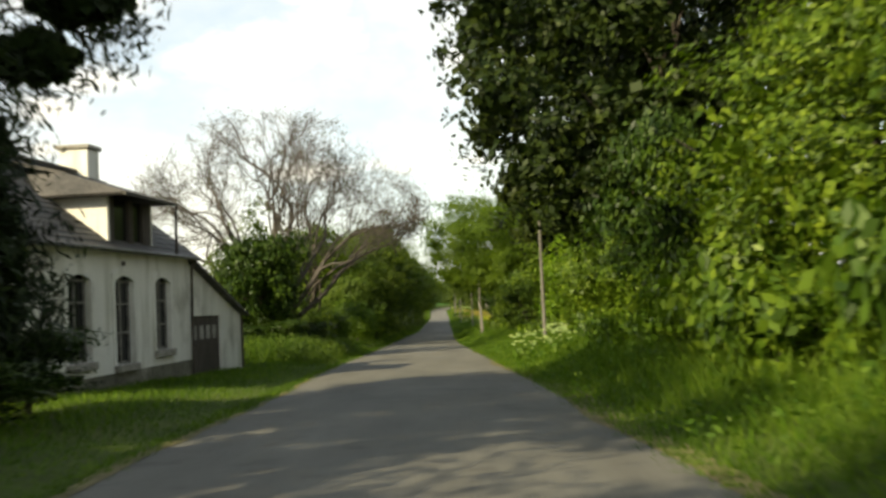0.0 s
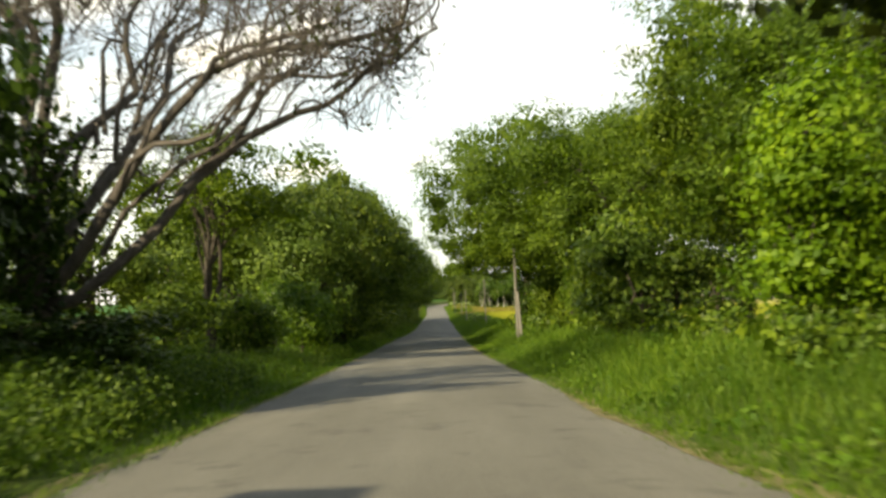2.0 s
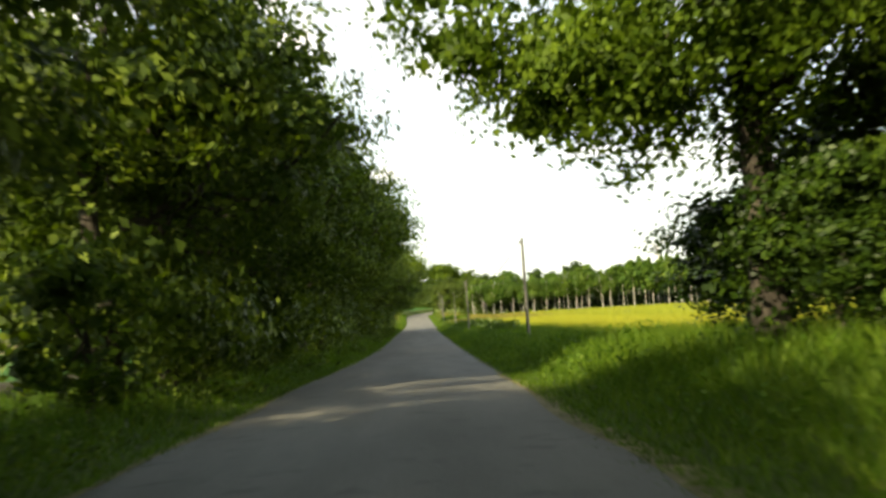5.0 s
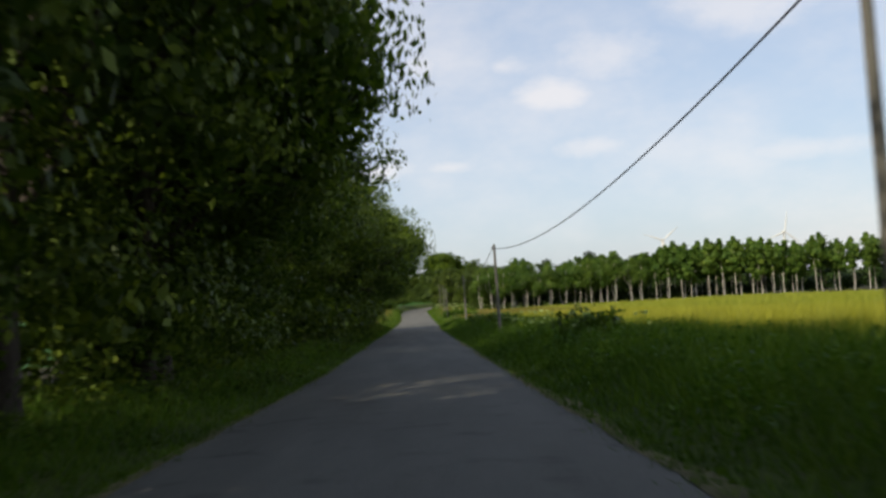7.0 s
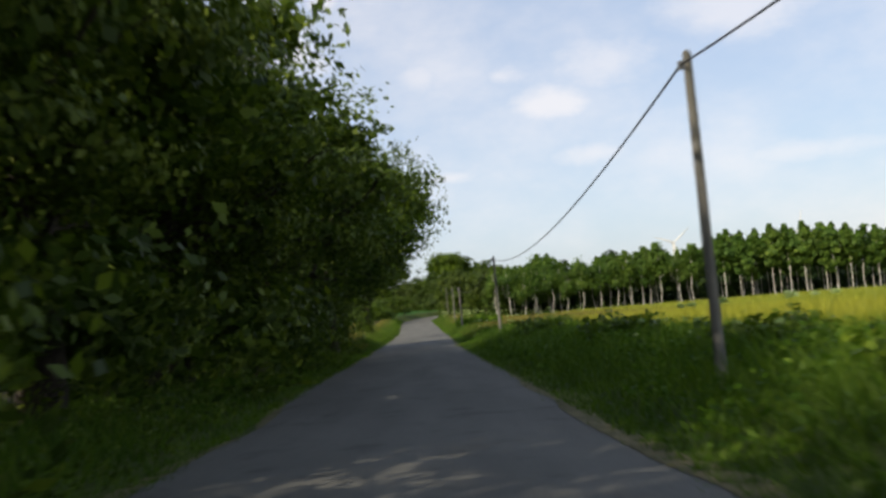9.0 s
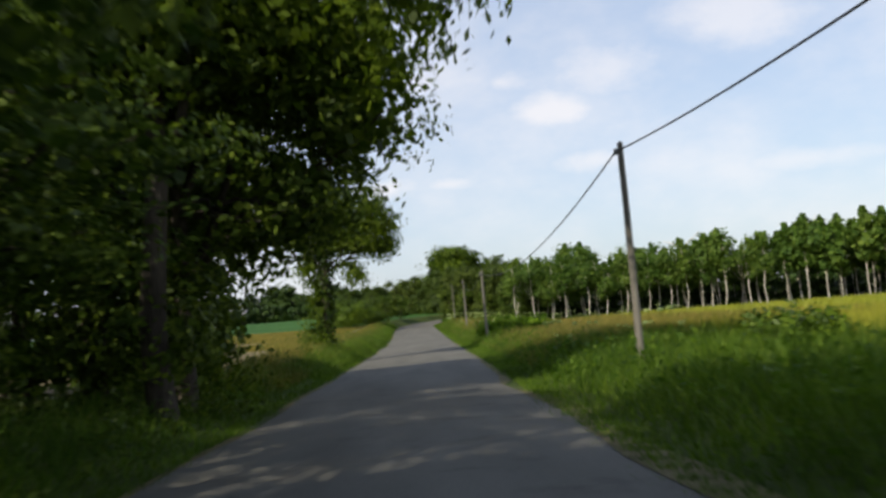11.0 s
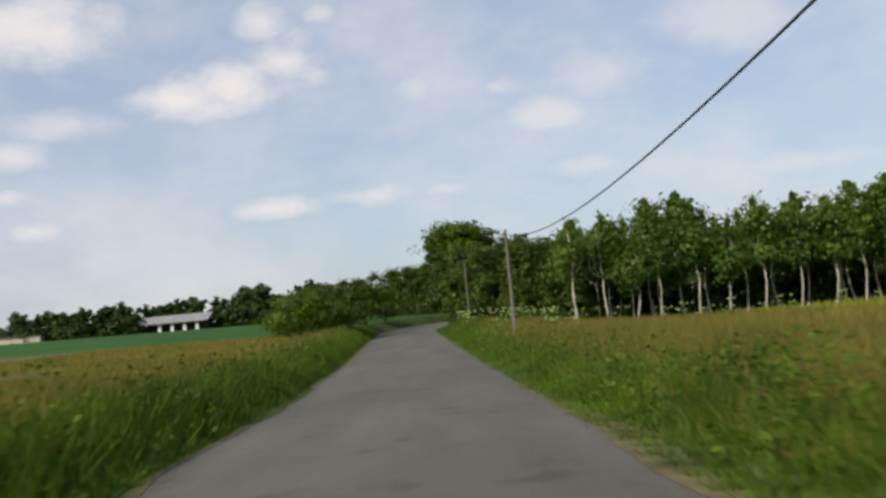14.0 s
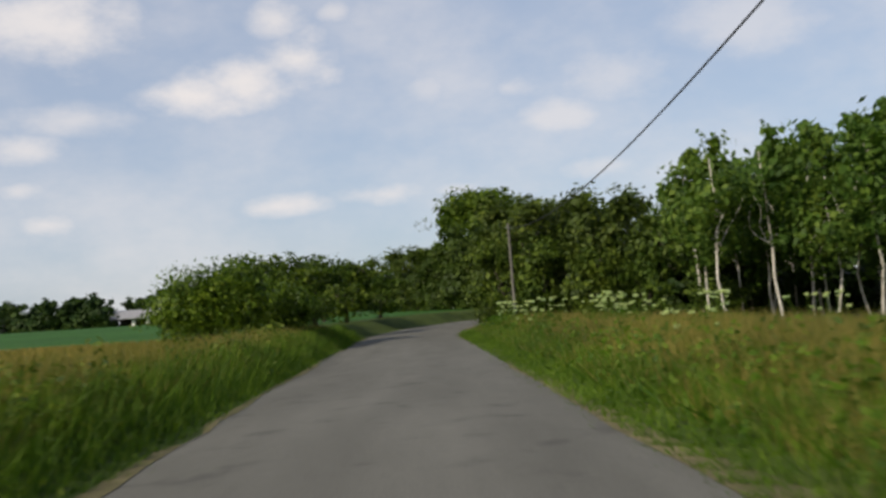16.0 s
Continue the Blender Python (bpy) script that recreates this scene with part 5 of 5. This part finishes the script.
# ---- poles and cables ----


def build_poles():
    spots = [(4.1, 43.8, 8.75, 0.0), (3.06, 89.2, 6.85, 0.5), (3.72, 139, 5.85, 0), (2.93, 179.3, 5.1, 0), (3.3, 222.6, 4.85, 0), (2.74, 260.7, 4.30, 0), (3.48, 303, 5.42, 0), (3.85, 348, 6.6, 0)]
    tops = []
    rng = np.random.RandomState(2)
    for x, y, zt, brace in spots:
        z = float(ground_height(x, y))
        p = tagged(new("telephone_pole"), "weathered round wooden telephone pole standing in the verge", "pole", "telephone poles")
        p.location = (x, y, z)
        h = zt - z
        path = [(rng.uniform(-0.006, 0.006), 0, zz) for zz in np.linspace(-0.4, h, 9)]
        sh = [tube(path, np.linspace(0.080, 0.058, 9), 14)]
        cap_v = np.array([(path[-1][0] + 0.058 * math.cos(a), 0.058 * math.sin(a), h) for a in np.linspace(0, 6.283, 14, endpoint=False)] + [(path[-1][0], 0, h + 0.05)])
        part_mesh("shaft", sh, POLE_WOOD, p)
        bm = bmesh.new()
        vv = [bm.verts.new(c) for c in cap_v]
        for i in range(14):
            bm.faces.new((vv[i], vv[(i + 1) % 14], vv[14]))
        part("cap", bm, POLE_WOOD, p)
        part("clamp", box(-0.13, 0.02, -0.03, 0.03, h - 0.22, h - 0.1, 0.01), ZINC, p)
        if brace:
            part_mesh("strut", [tube([(0.16, -0.45, -0.4), (0.12, -0.2, 1.2), (0.07, -0.1, h * 0.52)], [0.076, 0.07, 0.056], 12)], POLE_WOOD, p, "second bracing timber leaning on the pole")
        tops.append((x - 0.1, y, zt - 0.16))
    line = tops[2:] + [(14, 392, 9.0)]
    for a, b in zip(line, line[1:]):
        a, b = np.array(a), np.array(b)
        t = np.linspace(0, 1, 28)[:, None]
        p = a * (1 - t) + b * t
        p[:, 2] -= 0.86 * 4 * (t * (1 - t))[:, 0]
        v, f = tube(p, [0.016] * 28, 6)
        tagged(new("overhead_cable", mesh_from("overhead_cable", v, f, CABLE)), "thick black telephone cable sagging between wooden poles", "cable", "telephone cables")


build_poles()

# ---- far buildings ----


def build_far_buildings():
    b = tagged(new("open_barn"), "long low open-fronted barn with white pillars and pale roof", "barn")
    b.location = (-69, 561, float(ground_height(-69, 561)) - 0.2)
    part("wall", box(-9, 9, 6, 6.4, 0, 3.4), DARK_WOOD, b)
    for k in range(4):
        part("pillar", box(-4.4 + k * 3.5, -3.5 + k * 3.5, 0, 0.6, 0, 3.0, 0.03), WHITE_WALL, b, "white pillar")
    part("beam", box(-5.2, 8.6, -0.05, 0.5, 3.005, 3.5), WHITE_WALL, b)
    part("roof", slab([(-10.5, -1.4, 3.4), (10, -1.4, 3.4), (10, 7, 5.6), (-10.5, 7, 5.6)], 0.25), ROOF_SHEET, b)
    part("end_wall", box(-9.6, -9.2, 0, 6, 0, 3.3), DARK_WOOD, b)
    s = tagged(new("farm_shed"), "low tan farm shed with a dark flat roof", "shed")
    s.location = (-113, 557, float(ground_height(-113, 557)) - 0.2)
    part("wall", box(-8, 8, 0, 6, 0, 2.6), TAN_WALL, s)
    part("roof", slab([(-8.4, -0.5, 2.7), (8.4, -0.5, 2.7), (8.4, 6.4, 3.4), (-8.4, 6.4, 3.4)], 0.3), SLATE, s)
    h = tagged(new("white_house"), "distant white gabled house at the edge of fields", "house")
    h.location = (-123, 520, float(ground_height(-123, 520)) - 0.2)
    bm = bmesh.new()
    pts = [(-5, 0), (5, 0), (5, 3.0), (0, 6.2), (-5, 3.0)]
    f = [bm.verts.new((p[0], 0, p[1])) for p in pts]; g = [bm.verts.new((p[0], 9, p[1])) for p in pts]
    bm.faces.new(f); bm.faces.new(g[::-1])
    for i in range(5):
        bm.faces.new((f[i], g[i], g[(i + 1) % 5], f[(i + 1) % 5]))
    bmesh.ops.recalc_face_normals(bm, faces=bm.faces[:])
    part("wall", bm, WHITE_WALL, h)
    for sgn in (-1, 1):
        part("roof", slab([(sgn * 5.5, -0.3, 2.85), (sgn * 5.5, 9.3, 2.85), (0, 9.3, 6.45), (0, -0.3, 6.45)], 0.2), SLATE, h)


build_far_buildings()


def build_turbines():
    for x, y, hub, turn in ((375, 1200, 51, 10), (251, 1200, 51, 50)):
        t = tagged(new("wind_turbine"), "far white wind turbine above the tree line", "wind turbine", "wind turbines")
        z = float(ground_height(x, y))
        t.location = (x, y, z)
        h = hub - z
        part_mesh("tower", [tube([(0, 0, 0), (0, 0, h / 2), (0, 0, h)], [2.0, 1.6, 1.1], 12)], WHITE_WALL, t)
        part("nacelle", box(-1.3, 1.3, -3, 4, h - 1.2, h + 1.4, 0.3), WHITE_WALL, t)
        for k in range(3):
            a = radians(turn + 120 * k)
            tip = (math.sin(a) * 21, -3.4, h + math.cos(a) * 21)
            mid = (math.sin(a) * 7, -3.4, h + math.cos(a) * 7)
            part_mesh("blade", [tube([(0, -3.4, h), mid, tip], [0.5, 0.9, 0.15], 6)], WHITE_WALL, t)


build_turbines()

# ---- grass, crops and flowers ----


def blades(x, y, height, width, mat, name, label, seed, lean=0.35, category="grass"):
    rng = np.random.RandomState(seed)
    n = len(x)
    z = ground_height(x, y) - 0.02
    h = height * rng.uniform(0.55, 1.25, n)
    w = width * rng.uniform(0.7, 1.3, n)
    ang = rng.uniform(0, 2 * np.pi, n)
    dx, dy = np.cos(ang) * w / 2, np.sin(ang) * w / 2
    lx, ly = rng.normal(0, lean, n) * h, rng.normal(0, lean, n) * h
    base = np.stack([x, y, z], 1)
    side = np.stack([dx, dy, np.zeros(n)], 1)
    tip = base + np.stack([lx, ly, h], 1)
    v = np.stack([base - side, base + side, tip], 1).reshape(-1, 3)
    f = np.arange(3 * n).reshape(n, 3)
    ob = new(name, mesh_from(name, v, f, mat, smooth=False))
    return tagged(ob, label, category, kind="stuff")


def strip(rng, y0, y1, d0, d1, density, side):
    n = int((y1 - y0) * (d1 - d0) * density)
    y = rng.uniform(y0, y1, n)
    # tufts: pull the points towards random centres
    d = rng.uniform(d0, d1, n)
    y = y + 0.12 * np.sin(y * 9.1 + d * 7)
    l, r = edges(y)
    return (r + d if side > 0 else l - d), y, d


def build_grass():
    rng = np.random.RandomState(13)
    x, y, d = strip(rng, -2, 236, 0.02, 2.4, 145, 1)
    blades(x, y, 0.12 + 0.36 * ramp01(d, 0.1, 1.8), 0.024, GRASS, "verge_grass", "lush green roadside grass on a bank", 1, 0.5)
    x, y, d = strip(rng, -2, 236, 2.2, 7.5, 60, 1)
    blades(x, y, 0.6, 0.04, GRASS, "verge_grass", "tall green grass and weeds behind the verge", 2, 0.45)
    x, y, d = strip(rng, -2, 236, 0.02, 2.8, 110, -1)
    hh = np.where(y < 48, 0.07 + 0.10 * ramp01(d, 0.3, 2.5), 0.10 + 0.36 * ramp01(d, 0.2, 1.8))
    blades(x, y, hh, 0.026, GRASS, "verge_grass", "green roadside grass along the hedge", 3, 0.5)
    x, y, d = strip(rng, 3, 60, 2.8, 5.5, 90, -1)
    blades(x, y, 0.16, 0.03, GRASS, "lawn_grass", "short mown grass in front of the cottage", 4, 0.5)
    x, y, d = strip(rng, 44, 64, 1.0, 5.5, 60, -1)
    blades(x, y, 0.45 + 0.6 * ramp01(d, 1.2, 2.6), 0.035, GRASS, "verge_grass", "shoulder-high rank grass on the shaded bank", 41, 0.4)
    x, y, d = strip(rng, 64, 230, 2.8, 5.5, 45, -1)
    blades(x, y, 0.5, 0.04, GRASS, "verge_grass", "rank grass under the hedge", 40, 0.5)
    for side, seed in ((1, 5), (-1, 6)):
        x, y, d = strip(rng, 236, 352, 0.02, 1.5, 220, side)
        blades(x, y, 0.10 + 0.30 * ramp01(d, 0.1, 1.4), 0.024, GRASS, "verge_grass", "green grass at the edge of the lane", seed, 0.5)
        x, y, d = strip(rng, 230, 348, 0.8, 6.5 if side > 0 else 3.0, 130 if side > 0 else 230, side)
        blades(x, y, (0.34 if side > 0 else 0.32) + (0.26 if side > 0 else 0.14) * ramp01(d, 1.0, 2.6), 0.024, MEADOW, "meadow_grass", "tall seeding meadow grass with reddish straw tips", seed + 10, 0.4)
        x, y, d = strip(rng, 236, 348, 0.7, 4.5 if side > 0 else 2.2, 30, side)
        blades(x, y, 0.42 if side > 0 else 0.28, 0.04, GRASS, "meadow_underside", "green leaves among the meadow grass", seed + 20, 0.6)
    x, y, d = strip(rng, 240, 334, 6.5, 22, 26, 1)
    blades(x, y, 0.55, 0.05, MEADOW, "meadow_grass", "seeding meadow grass stretching towards the poplars", 25, 0.4)
    x, y, d = strip(rng, 266, 302, 3.0, 9.5, 70, -1)
    blades(x, y, 0.32, 0.04, MEADOW, "meadow_grass", "straw-tipped meadow grass beside tilled soil", 29, 0.4)
    for side in (1, -1):
        x, y, d = strip(rng, -2, 352, -0.16, 0.4, 190, side)
        blades(x, y, 0.13, 0.02, GRASS, "edge_grass", "short grass creeping over the edge of the asphalt", 60 + side, 0.7)
    x, y, d = strip(rng, 236, 352, 0.12, 1.2, 170, -1)
    blades(x, y, 0.2 + 0.28 * ramp01(d, 0.1, 0.6), 0.028, GRASS, "verge_grass", "leaning green grass shading the edge of the lane", 62, 0.45)
    x, y, d = strip(rng, 300, 350, 4.5, 24, 34, -1)
    blades(x, y, 0.2, 0.05, MEADOW, "meadow_grass", "pale meadow grass beside the green crop", 26, 0.4)
    x, y, d = strip(rng, 124, 240, 6.0, 18, 45, 1)
    blades(x, y, 0.72, 0.04, BARLEY, "barley", "ripening yellow-green barley field", 27, 0.25, "crop")
    x, y, d = strip(rng, 130, 333, 18, 60, 6.5, 1)
    blades(x, y, 0.72, 0.10, BARLEY, "barley", "ripening yellow-green barley field", 28, 0.25, "crop")


build_grass()


def build_weeds():
    """Broad leaves of docks, nettles and ferns in clumps along both verges."""
    rng = np.random.RandomState(57)
    # the nettles wear dark hedge leaves, which puts the bank's shade into colour
    for side, y0, y1, d0, d1, clumps, label in ((-1, 43.5, 64, 0.9, 5.0, 760, "tall nettles filling the bank under the trees, leaves darkened as shade"), (1, 0, 236, 0.5, 3.6, 700, "docks, nettles and ferns in the right bank"), (-1, 46, 236, 0.6, 3.2, 480, "nettles and docks along the hedge foot"), (1, 236, 345, 0.6, 2.6, 260, "broad-leaved weeds at the meadow edge"), (-1, 236, 345, 0.4, 2.0, 260, "broad-leaved weeds at the field edge")):
        label = label.replace("right bank", "grass bank")
        cy = rng.uniform(y0, y1, clumps); cd = rng.uniform(d0, d1, clumps)
        n = 34
        y = np.repeat(cy, n) + rng.normal(0, 0.22, clumps * n)
        d = np.repeat(cd, n) + rng.normal(0, 0.22, clumps * n)
        l, r = edges(y)
        d = np.maximum(d, 0.1)
        x = r + d if side > 0 else l - d
        tall = np.repeat(rng.uniform(0.3, 0.8, clumps) + (0.35 if y1 == 64 else 0.0), n) * (0.55 + 0.45 * ramp01(d, 0.3, 1.5))
        z = ground_height(x, y) + tall * rng.uniform(0.15, 1.0, clumps * n)
        v, f = leaves(np.stack([x, y, z], 1), 0.105, rng, slim=0.5)
        tagged(new("verge_weeds", mesh_from("verge_weeds", v, f, GRASS if side > 0 else LEAF_HEDGE, smooth=False)), label, "weeds", kind="stuff")


build_weeds()


def build_umbels():
    rng = np.random.RandomState(31)
    proto = tagged(new("cow_parsley"), "cow parsley plant with lacy white flower heads", "wildflower", "cow parsley")
    stems, heads = [], []
    for k in range(5):
        tip = np.array([rng.normal(0, 0.2), rng.normal(0, 0.2), rng.uniform(0.55, 0.95)])
        stems.append(tube(wiggle((0, 0, 0), tip, 5, 0.02, rng), np.linspace(0.008, 0.004, 5), 4))
        n = 34
        r = 0.06 * np.sqrt(rng.rand(n)); a = rng.uniform(0, 6.283, n)
        heads.append(leaves(np.stack([tip[0] + r * np.cos(a), tip[1] + r * np.sin(a), tip[2] + rng.normal(0, 0.015, n)], 1), 0.035, rng, slim=0.9))
    part_mesh("stem", stems, GRASS, proto)
    for hd in heads:
        part_mesh("flower_head", [hd], PETAL, proto, "lacy white umbel", smooth=False)
    lp = np.stack([rng.normal(0, 0.2, 70), rng.normal(0, 0.2, 70), rng.uniform(0.05, 0.5, 70)], 1)
    part_mesh("foliage", [leaves(lp, 0.16, rng)], GRASS, proto, smooth=False)
    put(proto, 3.1, 36.0)
    spots = [(2.5 + rng.uniform(0, 1.4), rng.uniform(32.5, 38.0)) for _ in range(20)] + [(2.6 + rng.uniform(0, 3.5), rng.uniform(300, 318)) for _ in range(8)]
    spots += [(4.5 + rng.uniform(-2, 4), rng.uniform(326, 347)) for _ in range(34)] + [(rng.uniform(2.5, 5), rng.uniform(150, 235)) for _ in range(18)] + [(rng.uniform(5, 30), rng.uniform(318, 334)) for _ in range(24)]
    for x, y in spots:
        copy_thing(proto, stand(x, y, rng.uniform(0, 360), rng.uniform(0.75, 1.2) * (1.25 if y > 316 else 1.0)))


build_umbels()
